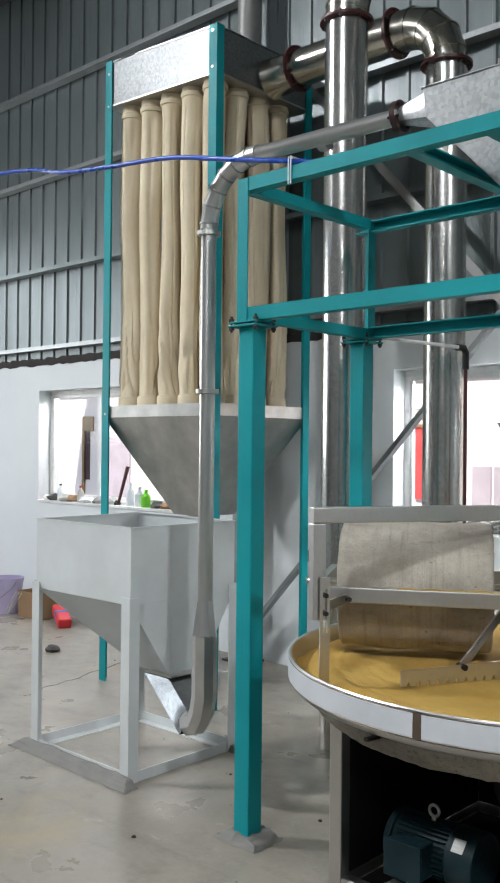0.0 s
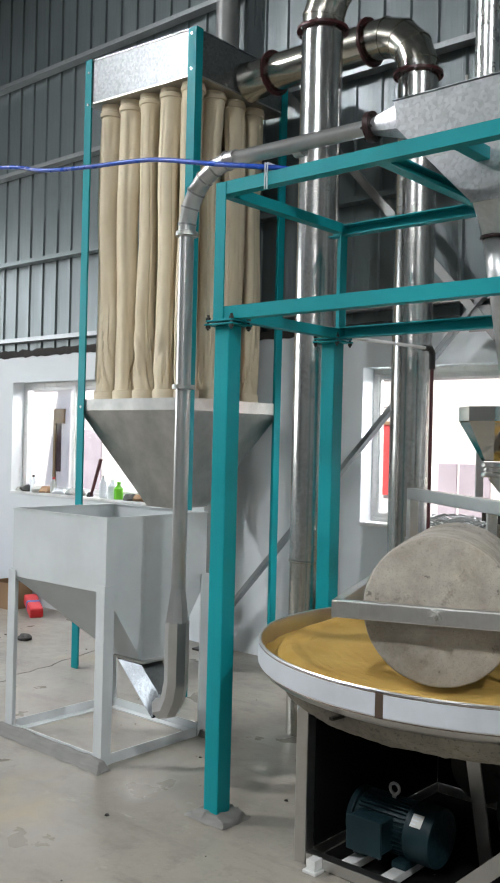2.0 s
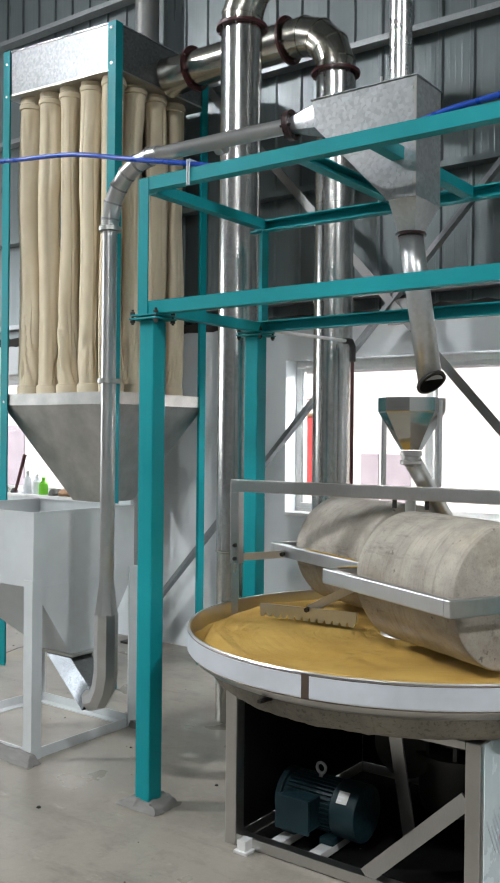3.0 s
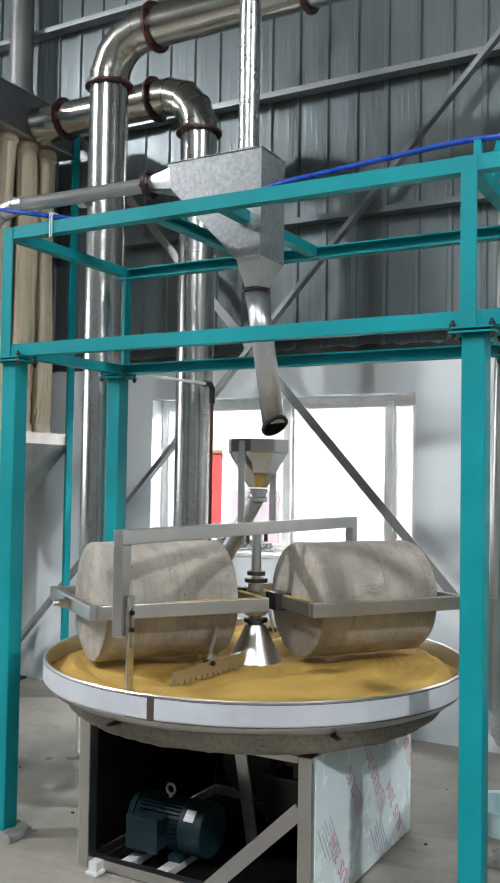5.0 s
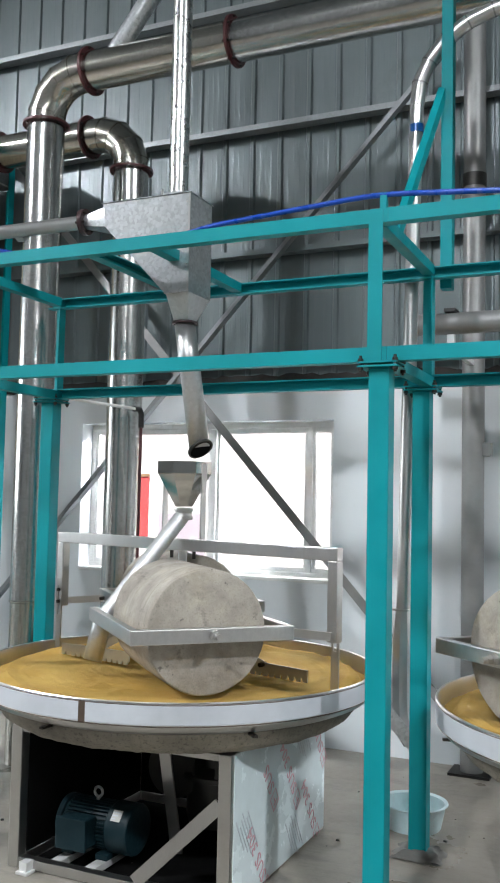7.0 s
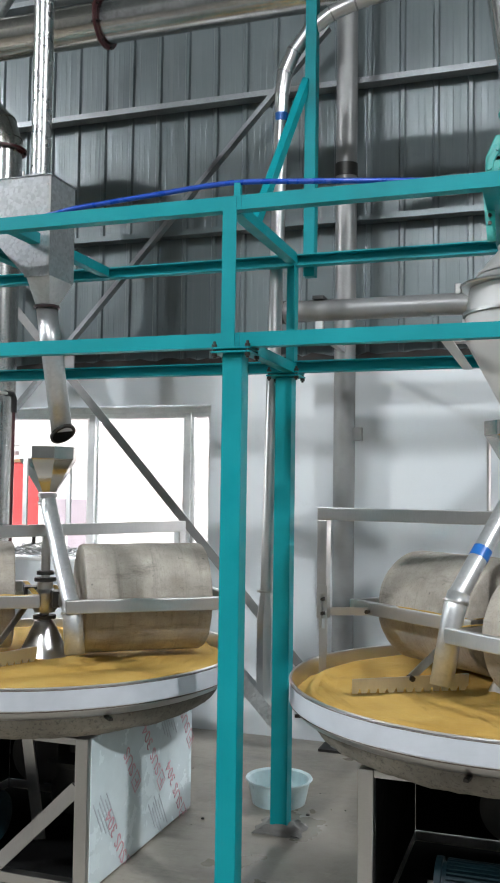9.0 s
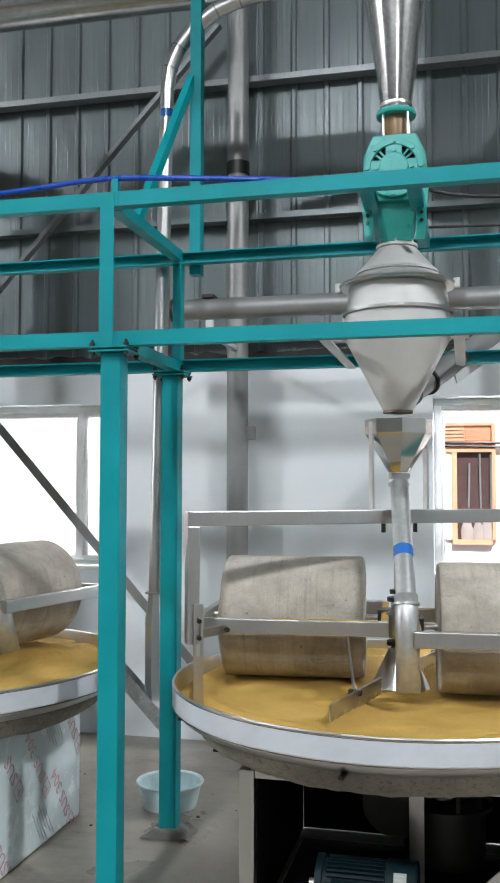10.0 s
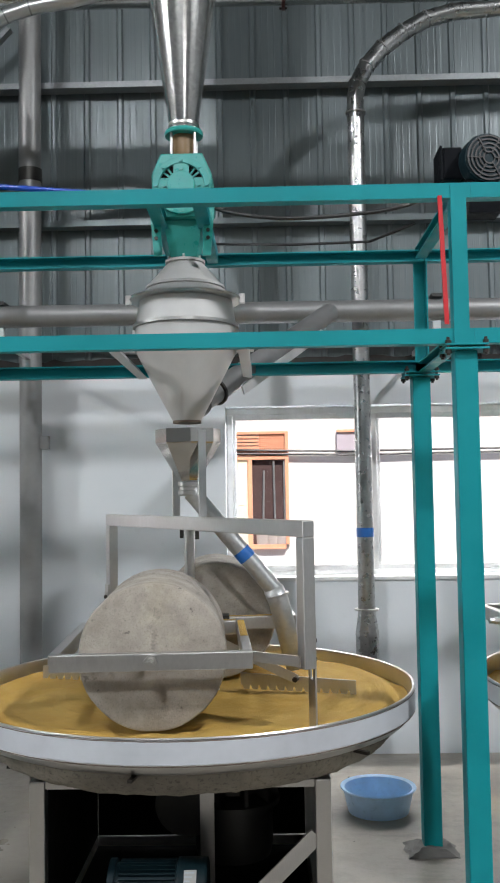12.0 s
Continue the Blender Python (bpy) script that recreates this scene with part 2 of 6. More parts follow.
def make_stone(name, lo, hi, speck, scale=1.0, stain=0.35, grain=0.8, lined=0.0):
    k = Nodes(name)
    c = k.ramp(k.noise(7 * scale, 7, 0.65), (0.32, lo), (0.68, hi))
    c = k.mix(c, speck, k.ramp(k.noise(150 * scale, 3, 0.8), (0.54, 0.0), (0.64, grain)))
    c = k.mix(c, tuple(v * 0.35 for v in lo), k.ramp(k.noise(2.6, 6, 0.7), (0.60, 0.0), (0.78, stain)))
    c = k.mix(c, tuple(v * 0.5 for v in lo), k.ramp(k.noise(5, 6, 0.65, k.stretch(7, 0.6, 0.6)), (0.56, 0.0), (0.80, stain)))
    c = k.mix(c, (0.5, 0.42, 0.28), k.ramp(k.noise(3.3, 7, 0.7), (0.55, 0.0), (0.80, stain * 0.6)))
    c = k.mix(c, tuple(v * 0.3 for v in lo), k.ramp(k.noise(34, 4, 0.6), (0.66, 0.0), (0.72, stain)))
    c = k.mix(c, (0.10, 0.09, 0.075), k.ramp(k.noise(9, 7, 0.75, k.stretch(0.35, 1.6, 1.6)), (0.57, 0.0), (0.70, stain * 0.8)))
    if lined:
        # fine scratches and run marks round the stone
        mask = k.ramp(k.noise(2.2, 4, 0.6), (0.42, 0.0), (0.62, lined))
        c = k.mix(c, tuple(v * 0.3 for v in lo), k.mix((0, 0, 0), mask, k.ramp(k.noise(1.6, 5, 0.7, k.stretch(55, 1.2, 1.2)), (0.52, 0.0), (0.66, 1.0))))
    k.bump(k.noise(55 * scale, 8, 0.8), 0.6, 0.008)
    return k.done(c, 0.78)


def make_meal():
    k = Nodes("yellow_cornmeal")
    c = k.ramp(k.noise(3.5, 6, 0.6), (0.3, (0.42, 0.245, 0.040)), (0.7, (0.56, 0.36, 0.085)))
    c = k.mix(c, (0.64, 0.43, 0.15), k.ramp(k.noise(260, 3, 0.8), (0.55, 0.0), (0.75, 0.5)))
    k.bump(k.noise(150, 7, 0.85), 0.8, 0.008)
    return k.done(c, 0.92)


def make_cloth():
    k = Nodes("cream_filter_cloth")
    c = k.ramp(k.noise(2.5, 5, 0.6), (0.3, (0.58, 0.49, 0.345)), (0.7, (0.70, 0.615, 0.465)))
    c = k.mix(c, (0.42, 0.32, 0.19), k.ramp(k.noise(7, 5, 0.65, k.stretch(3, 3, 0.4)), (0.55, 0.0), (0.8, 0.4)))
    k.bump(k.noise(420, 2), 0.2, 0.002)
    return k.done(c, 0.9)


def make_glass():
    k = Nodes("window_glass")
    return k.done((0.96, 0.98, 0.98), 0.02, 0.0, Transmission_Weight=1.0, IOR=1.1)


def make_facade():
    k = Nodes("sunlit_plaster")
    c = k.ramp(k.noise(0.8, 5), (0.3, (0.74, 0.68, 0.66)), (0.7, (0.84, 0.79, 0.77)))
    return k.done(c, 0.9)


SHEET, WALL, FLOOR, MEAL, CLOTH, GLASS, FACADE = make_sheet(), make_wall_paint(), make_floor(), make_meal(), make_cloth(), make_glass(), make_facade()
STONE = make_stone("mill_roller_stone", (0.275, 0.242, 0.203), (0.455, 0.415, 0.36), (0.15, 0.135, 0.11), 1.0, 0.7, 0.35, 0.22)
SLAB = make_stone("rough_granite_slab", (0.15, 0.133, 0.107), (0.31, 0.28, 0.232), (0.05, 0.045, 0.04), 0.45, 0.5, 0.6)
EARTH = make_stone("outdoor_concrete", (0.30, 0.29, 0.27), (0.40, 0.39, 0.36), (0.2, 0.19, 0.18), 0.3)
FILM_PANEL = paint("film_covered_panel", (0.66, 0.75, 0.77), 0.22, 0.1, (0.4, 0.42, 0.42), 2.2)


# ---- mesh helpers ----
def box(bm, x0, x1, y0, y1, z0, z1, m=None):
    v = [bm.verts.new(Vector(p) if m is None else m @ Vector(p)) for p in
         ((x0, y0, z0), (x1, y0, z0), (x1, y1, z0), (x0, y1, z0), (x0, y0, z1), (x1, y0, z1), (x1, y1, z1), (x0, y1, z1))]
    for f in ((3, 2, 1, 0), (4, 5, 6, 7), (0, 1, 5, 4), (1, 2, 6, 5), (2, 3, 7, 6), (3, 0, 4, 7)):
        bm.faces.new([v[i] for i in f])


def ring(bm, centre, axis, r, seg, phase=0.0):
    axis = Vector(axis).normalized()
    u = axis.orthogonal().normalized() if abs(axis.z) < 0.999 else Vector((1, 0, 0))
    w = axis.cross(u)
    return [bm.verts.new(Vector(centre) + r * (math.cos(a) * u + math.sin(a) * w)) for a in (phase + 2 * math.pi * i / seg for i in range(seg))]


def skin(bm, a, b):
    n = len(a)
    for i in range(n):
        bm.faces.new((a[i], a[(i + 1) % n], b[(i + 1) % n], b[i]))


def rod(bm, p, q, r, r2=None, seg=20, caps=True, phase=0.0):
    d = Vector(q) - Vector(p)
    a, b = ring(bm, p, d, r, seg, phase), ring(bm, q, d, r if r2 is None else r2, seg, phase)
    skin(bm, a, b)
    if caps:
        bm.faces.new(a[::-1]), bm.faces.new(b)


def sweep(bm, points, r, seg=18, caps=True):
    """A tube along points, mitred at each of them."""
    pts = [Vector(p) for p in points]
    prev, u = None, None
    rings = []
    for i, p in enumerate(pts):
        a = (pts[i] - pts[i - 1]).normalized() if i else (pts[1] - pts[0]).normalized()
        b = (pts[i + 1] - pts[i]).normalized() if i + 1 < len(pts) else a
        d = (a + b).normalized()
        u = d.orthogonal().normalized() if u is None else (u - u.dot(d) * d).normalized()
        w = d.cross(u)
        rings.append([bm.verts.new(p + r * (math.cos(k) * u + math.sin(k) * w)) for k in (2 * math.pi * n / seg for n in range(seg))])
    for a, b in zip(rings, rings[1:]):
        skin(bm, a, b)
    if caps:
        bm.faces.new(rings[0][::-1]), bm.faces.new(rings[-1])


def lathe(bm, profile, centre=(0, 0, 0), seg=48, phase=0.0, closed=False):
    """Turns a profile of (radius, height) round the upright through centre."""
    c = Vector(centre)
    rings = [[bm.verts.new(c + Vector((r * math.cos(phase + 2 * math.pi * i / seg), r * math.sin(phase + 2 * math.pi * i / seg), z))) for i in range(seg)] for r, z in profile]
    for a, b in zip(rings, rings[1:]):
        skin(bm, a, b)
    if closed:
        skin(bm, rings[-1], rings[0])
    else:
        if profile[0][0] > 1e-4:
            bm.faces.new(rings[0][::-1])
        if profile[-1][0] > 1e-4:
            bm.faces.new(rings[-1])


def prism(bm, outline, lo, hi, m=None):
    """An outline in x, z extruded in y from lo to hi."""
    a = [bm.verts.new(Vector((x, lo, z)) if m is None else m @ Vector((x, lo, z))) for x, z in outline]
    b = [bm.verts.new(Vector((x, hi, z)) if m is None else m @ Vector((x, hi, z))) for x, z in outline]
    skin(bm, a, b)
    bm.faces.new(a[::-1]), bm.faces.new(b)


def frustum(bm, lower, upper, thick=0.0):
    """Four-sided hopper; lower and upper are (x0, x1, y0, y1, z)."""
    def corners(t, d=0.0):
        x0, x1, y0, y1, z = t
        return [bm.verts.new(p) for p in ((x0 + d, y0 + d, z), (x1 - d, y0 + d, z), (x1 - d, y1 - d, z), (x0 + d, y1 - d, z))]
    a, b = corners(lower), corners(upper)
    skin(bm, a, b)
    if thick:
        c, d = corners(lower, thick), corners(upper, thick)
        skin(bm, d, c), skin(bm, b, d), skin(bm, c, a)
    else:
        bm.faces.new(a[::-1]), bm.faces.new(b)


def arc(centre, r, a0, a1, n, plane="xz"):
    """Points on an arc, in degrees, in the xz or yz plane."""
    cx, cy, cz = centre
    out = []
    for i in range(n + 1):
        a = radians(a0 + (a1 - a0) * i / n)
        out.append((cx + r * math.cos(a), cy, cz + r * math.sin(a)) if plane == "xz" else (cx, cy + r * math.cos(a), cz + r * math.sin(a)))
    return out


def mesh_of(name, bm, material, bevel=0.0, smooth=True):
    bmesh.ops.recalc_face_normals(bm, faces=bm.faces)
    if bevel:
        edges = [e for e in bm.edges if len(e.link_faces) == 2 and e.calc_face_angle() > radians(50)]
        bmesh.ops.bevel(bm, geom=edges, offset=bevel, segments=2, profile=0.6, affect="EDGES", clamp_overlap=True)
    me = bpy.data.meshes.new(name)
    bm.to_mesh(me)
    bm.free()
    me.materials.append(material)
    if smooth:
        me.polygons.foreach_set("use_smooth", [True] * len(me.polygons))
        me.set_sharp_from_angle(angle=radians(12 if bevel else 35))
    return me


def part(name, bm, material, parent=None, label="", bevel=0.0, smooth=True):
    ob = new(name, mesh_of(name, bm, material, bevel, smooth))
    if parent is not None:
        ob.parent = parent
    return tagged(ob, label)


def thing(name, label, category, at=(0, 0, 0), group="", kind=""):
    ob = new(name)
    ob.empty_display_size = 0.1
    ob.location = at
    return tagged(ob, label, category, group, kind)


def solo(name, bm, material, label, category, bevel=0.0, group="", kind="", smooth=True):
    return tagged(part(name, bm, material, None, "", bevel, smooth), label, category, group, kind)


def B():
    return bmesh.new()


def boxes(*rows):
    bm = B()
    for r in rows:
        box(bm, *r)
    return bm


def smooth_line(points, steps=6):
    """Catmull-Rom points through the given ones."""
    p = [Vector(q) for q in points]
    p = [2 * p[0] - p[1]] + p + [2 * p[-1] - p[-2]]
    out = []
    for a, b, c, d in zip(p, p[1:], p[2:], p[3:]):
        for i in range(steps):
            u = i / steps
            out.append(0.5 * (2 * b + (c - a) * u + (2 * a - 5 * b + 4 * c - d) * u * u + (3 * b - a - 3 * c + d) * u ** 3))
    return out + [p[-2]]


def rods(*rows, seg=20):
    bm = B()
    for p, q, r in rows:
        rod(bm, p, q, r, seg=seg)
    return bm


def swept(points, r, seg=18):
    bm = B()
    sweep(bm, points, r, seg)
    return bm


def turned(profile, centre=(0, 0, 0), seg=48, phase=0.0, closed=False):
    bm = B()
    lathe(bm, profile, centre, seg, phase, closed)
    return bm


def bar_between(bm, p, q, w, h, roll=0.0):
    """A flat bar of width w and height h from p to q."""
    p, q = Vector(p), Vector(q)
    d = q - p
    m = Matrix.Translation(p) @ d.to_track_quat("X", "Z").to_matrix().to_4x4() @ pose(0, 0, 0, roll)
    box(bm, 0, d.length, -w / 2, w / 2, -h / 2, h / 2, m)


def angle_between(bm, p, q, w, t=0.005, roll=0.0):
    """An angle iron from p to q: two legs of width w."""
    p, q = Vector(p), Vector(q)
    d = q - p
    m = Matrix.Translation(p) @ d.to_track_quat("X", "Z").to_matrix().to_4x4() @ pose(0, 0, 0, roll)
    box(bm, 0, d.length, 0, t, 0, w, m)
    box(bm, 0, d.length, t, w, 0, t, m)


# ---- the building ----
WY = 5.0  # inner face of the back wall
SILL, HEAD = 1.05, 2.11
WINDOWS = ((-6.32, -4.32), (-2.23, -0.265), (1.83, 3.83))


def building():
    bm = B()
    box(bm, -10.2, 8.2, -7.2, WY + 0.24, -0.2, 0.0)
    solo("floor", bm, FLOOR, "dusty grey-beige trowelled concrete factory floor", "floor", kind="structure")
    bm = B()
    box(bm, -160, 160, WY + 0.24, 300, -0.35, -0.15)
    solo("ground", bm, EARTH, "sunlit pale concrete yard outside the windows", "ground", kind="structure")
    bm = B()
    edges = [-10.2] + [v for w in WINDOWS for v in w] + [8.2]
    for a, b in zip(edges[::2], edges[1::2]):
        box(bm, a, b, WY, WY + 0.24, 0, 2.36)
    for a, b in WINDOWS:
        box(bm, a, b, WY, WY + 0.24, 0, SILL)
        box(bm, a, b, WY, WY + 0.24, HEAD, 2.36)
    solo("wall_north", bm, WALL, "pale grey-white plastered lower factory wall", "wall", kind="structure", smooth=False)
    # upper wall of ribbed sheet
    bm = B()
    pts, x = [], -10.181
    while x < 8.2:
        for crease in (0.035, 0.075, 0.115):
            pts += [(x + crease - 0.004, 0.075), (x + crease, 0.0744), (x + crease + 0.004, 0.075)]
        pts += [(x + 0.164, 0.075), (x + 0.173, 0.060), (x + 0.197, 0.060), (x + 0.206, 0.075)]
        x += 0.211
    lo = [bm.verts.new((px, WY + d, 2.38)) for px, d in pts]
    hi = [bm.verts.new((px, WY + d, 6.3)) for px, d in pts]
    for i in range(len(pts) - 1):
        bm.faces.new((lo[i], lo[i + 1], hi[i + 1], hi[i]))
    me = mesh_of("wall_north_upper", bm, SHEET, smooth=False)
    ob = new("wall_north_upper", me)
    solid = ob.modifiers.new("thickness", "SOLIDIFY")
    solid.thickness, solid.offset = 0.002, 1
    tagged(ob, "grey ribbed metal sheet upper wall cladding", "wall", kind="structure")
    # black foam between masonry and sheet
    bm = B()
    rng = random.Random(5)
    a, b, x = [], [], -10.2
    while x < 8.2:
        a.append((x, 2.362 - rng.random() * 0.02)), b.append((x, 2.40 + rng.random() * 0.03))
        x += 0.06
    front = [[bm.verts.new((px, WY - 0.012 + rng.random() * 0.008, pz)) for px, pz in row] for row in (a, b)]
    back = [[bm.verts.new((px, WY + 0.05, pz)) for px, pz in row] for row in (a, b)]
    for i in range(len(a) - 1):
        for p, q in ((front[0], front[1]), (back[1], back[0]), (back[0], front[0]), (front[1], back[1])):
            bm.faces.new((p[i], p[i + 1], q[i + 1], q[i]))
    solo("trim", bm, FOAM, "ragged black sealing strip along the wall joint", "trim", kind="structure")
    for z in (2.50, 3.25, 4.13, 5.02):
        bm = B()
        box(bm, -10.2, 8.2, WY - 0.04, WY + 0.05, z - 0.004, z)
        box(bm, -10.2, 8.2, WY - 0.04, WY - 0.037, z, z + 0.034)
        box(bm, -10.2, 8.2, WY - 0.037, WY + 0.05, z + 0.030, z + 0.034)
        # the 3.25 purlin takes the darker sheet colour to look shadowed
        solo("purlin", bm, SHEET if 3 < z < 3.5 else PURLIN, "galvanised channel purlin across the ribbed wall", "purlin", group="wall purlins", kind="structure")
    for name, rows in (("wall_west", ((-10.4, -10.2, -7.2, 5.24, 0, 1.5), (-10.4, -10.2, -7.2, 5.24, 4.3, 9.0), (-10.4, -10.2, -7.2, -0.7, 1.5, 4.3), (-10.4, -10.2, 3.5, 5.24, 1.5, 4.3),)), ("wall_east", ((8.2, 8.4, -7.2, 5.24, 0, 9.0),)),
                       ("wall_south", ((-10.2, 8.2, -7.24, -7.0, 0, 4.2), (-10.2, 8.2, -7.24, -7.0, 5.0, 9.0), (-10.2, 2.9, -7.24, -7.0, 4.2, 5.0), (4.3, 8.2, -7.24, -7.0, 4.2, 5.0)))):
        solo(name, boxes(*rows), WALL, "plain pale plastered factory wall", "wall", kind="structure", smooth=False)
    bm = B()
    rise = math.degrees(math.atan2(2.6, 12.44))
    slope = Matrix.Translation((0, 5.24, 6.3)) @ pose(0, 0, 0, -rise)
    for x in np.arange(-10.2, 8.2, 0.4):
        box(bm, x, x + 0.36, -12.9, 0, 0, 0.04, slope)
        box(bm, x + 0.36, x + 0.40, -12.9, 0, -0.03, 0.04, slope)
    solo("ceiling", bm, ROOF, "dark ribbed metal roof sheet", "ceiling", kind="structure", smooth=False)
    bm = B()
    box(bm, -10.2, 8.2, WY - 0.25, WY - 0.1, 6.0, 6.27)
    solo("trim", bm, IRON, "dark steel eaves beam under the roof", "beam", kind="structure")
    # steel columns on the wall and their cross bracing
    for x, r in ((0.66, 0.066), (-3.46, 0.09)):
        t = thing("wall_column", "grey round steel pipe column standing against the wall", "column", (x, WY - 0.12, 0), "wall columns")
        part("pipe", rods(((0, 0, 0), (0, 0, 6.2), r), seg=32), PIPE_GREY, t)
        part("collar", rods(((0, 0, 3.50), (0, 0, 3.58), r + 0.006), seg=32), IRON, t, "dark rusty welded collar")
        part("base_plate", boxes((-0.12, 0.12, -0.1, 0.1, 0, 0.015)), IRON, t)
        part("bracket", boxes((-0.02, 0.11, -0.03, 0.03, 1.86, 1.94)), PIPE_GREY, t)
    t = thing("cross_brace", "grey steel angle cross bracing between the wall columns", "brace", (0, 0, 0))
    for n, (p, q) in enumerate((((-3.38, 4.86, 0.20), (0.56, 4.86, 4.44)), ((-3.03, 4.82, 4.252), (0.62, 4.82, 0.22)))):
        bm = B()
        angle_between(bm, p, q, 0.055, 0.006, 0 if n else 90)
        part("diagonal", bm, PIPE_GREY if n else PURLIN, t)
    part("gusset", boxes((-1.36, -1.2, 4.838, 4.848, 2.28, 2.44)), PIPE_GREY, t)


def window(n, x0, x1, splits):
    t = thing("window_%d" % n, "white plastic sliding window with dusty bright panes", "window", (0, 0, 0), kind="structure")
    y0, y1 = WY + 0.13, WY + 0.19
    part("window_sill", boxes((x0 + 0.002, x1 - 0.002, WY - 0.012, WY + 0.13, SILL - 0.012, SILL + 0.012)), UPVC, t, bevel=0.004)
    f, m = 0.042, 0.022
    rows = [(x0, x1, y0, y1, SILL + 0.013, SILL + f), (x0, x1, y0, y1, HEAD - f, HEAD - 0.001), (x0 + 0.001, x0 + f, y0, y1, SILL + f, HEAD - f), (x1 - f, x1 - 0.001, y0, y1, SILL + f, HEAD - f)]
    for r in rows:
        part("window_frame", boxes(r), UPVC, t, bevel=0.006)
    xs = [x0 + f] + list(splits) + [x1 - f]
    for i, s in enumerate(splits):
        part("mullion", boxes((s - m, s + m, y0 - 0.012, y1, SILL + f, HEAD - f)), UPVC, t, bevel=0.006)
    for i, (a, b) in enumerate(zip(xs, xs[1:])):
        d = 0.012 * (i % 2)
        a, b = a + (m if i else 0), b - (m if i < len(xs) - 2 else 0)
        for r in ((a, b, y0 + d, y0 + d + 0.03, SILL + f, SILL + f + 0.03), (a, b, y0 + d, y0 + d + 0.03, HEAD - f - 0.03, HEAD - f)):
            part("sash_rail", boxes(r), UPVC, t)
        for q in (a, b - 0.022):
            part("sash_stile", boxes((q + 0.001, q + 0.021, y0 + d, y0 + d + 0.03, SILL + f + 0.031, HEAD - f - 0.031)), UPVC, t, bevel=0.004)
        g = part("pane", boxes((a + 0.021, b - 0.021, y0 + d + 0.012, y0 + d + 0.016, SILL + f + 0.03, HEAD - f - 0.03)), GLASS, t)
        g.visible_shadow = False


def outdoors():
    t = thing("neighbour_house", "sunlit white plastered house across the yard", "house", (0, 9.6, -0.15))
    part("wall", boxes((-30, 30, 0, 0.3, 0, 7)), FACADE, t)
    part("plinth", boxes((-30, 30, -0.03, 0, 0, 0.35)), EARTH, t)
    x0, x1, a, b, z0, z1, zo = 1.60, 2.33, 1.925, 2.29, 1.16, 2.415, 2.10
    win = part("window", boxes((a, b, 0.002, 0.02, z0, zo)), CARD, t, "dark barred window opening")
    for r in ((x0, x0 + 0.06, -0.05, -0.001, z0, z1), (a - 0.05, a - 0.002, -0.05, -0.001, z0, zo), (b + 0.002, x1, -0.05, -0.001, z0, z1), (x0 + 0.06, b, -0.05, -0.001, z1 - 0.03, z1),
              (x0 + 0.06, b, -0.05, -0.001, zo, zo + 0.035), (a - 0.05, b, -0.06, -0.001, z0 - 0.05, z0)):
        part("surround", boxes(r), ORANGE, win, "orange painted wooden surround")
    # thin sheet painted dim brown in place of an unlit room
    part("shade", boxes((a, b, -0.004, 0.001, z0, zo)), BROWN_DARK, win, "flat dim brown sheet standing for the unlit room behind the bars")
    leaf = part("shutter_leaf", boxes((x0 + 0.065, a - 0.055, -0.03, -0.012, z0, zo - 0.004)), CREAM, win, "pale cream shutter leaf")
    part("shutter_rail", boxes((x0 + 0.09, a - 0.08, -0.036, -0.031, 1.60, 1.64)), FACADE, leaf)
    bm = B()
    for k in range(6):
        box(bm, x0 + 0.065, 1.995, -0.04, -0.02, zo + 0.045 + 0.039 * k, zo + 0.070 + 0.039 * k)
    part("louvre", bm, ORANGE, win, "orange louvre slats over the shutter")
    part("lattice_back", boxes((2.0, b, -0.012, -0.006, zo + 0.036, z1 - 0.031)), BROWN_GLASS, win)
    bm = B()
    for k in range(12):
        box(bm, 2.0 + 0.0235 * k, 2.0 + 0.0235 * k + 0.012, -0.034, -0.026, zo + 0.036, z1 - 0.031)
    for k in range(11):
        box(bm, 2.0, b, -0.0255, -0.0175, zo + 0.04 + 0.0225 * k, zo + 0.04 + 0.0225 * k + 0.011)
    part("lattice", bm, ORANGE, win, "small wooden lattice over the opening")
    for k, lean in ((0.30, 0.02), (0.68, -0.01), (0.97, 0.0)):
        xx = a + (b - a) * k
        part("bar", rods(((xx, -0.03, z0), (xx + lean, -0.03, zo - 0.02 - 0.1 * (k < 0.5)), 0.012), seg=8), PIPE_GREY, win, "grey upright bar")
    for k, xx in enumerate((a + 0.10, a + 0.22, a + 0.31)):
        bm = turned([(0.0, z0), (0.06, z0), (0.065, z0 + 0.12), (0.04, z0 + 0.22), (0.015, z0 + 0.27 + 0.03 * (k % 2)), (0.0, z0 + 0.28 + 0.03 * (k % 2))], (xx, -0.05, 0), 12)
        for v in bm.verts:
            v.co.z = z0 + (v.co.z - z0) * 0.8
            v.co += 0.012 * noise.noise_vector(v.co * 14)
            v.co.y = -0.03 + (v.co.y + 0.05) * 0.3
        part("sack", bm, SACK, win, "pale tied sack behind the bars")
    part("window_slot", boxes((-11.72, -11.60, -0.012, -0.001, 1.15, 1.98)), BROWN_DARK, t, "dark narrow window slot in the house")
    part("shutter", boxes((-11.78, -11.725, -0.04, -0.001, 0.9, 2.24), (-11.725, -11.50, -0.04, -0.001, 1.985, 2.24)), BROWN_GLASS, t, "narrow brown wooden door frame")
    vent = part("vent_cover", boxes((2.87, 3.16, -0.05, 0, 2.18, 2.39)), GREY_VENT, t, "grey vent box with an orange lip")
    part("vent_lip", boxes((2.87, 3.16, -0.07, -0.02, 2.391, 2.42)), ORANGE, vent)
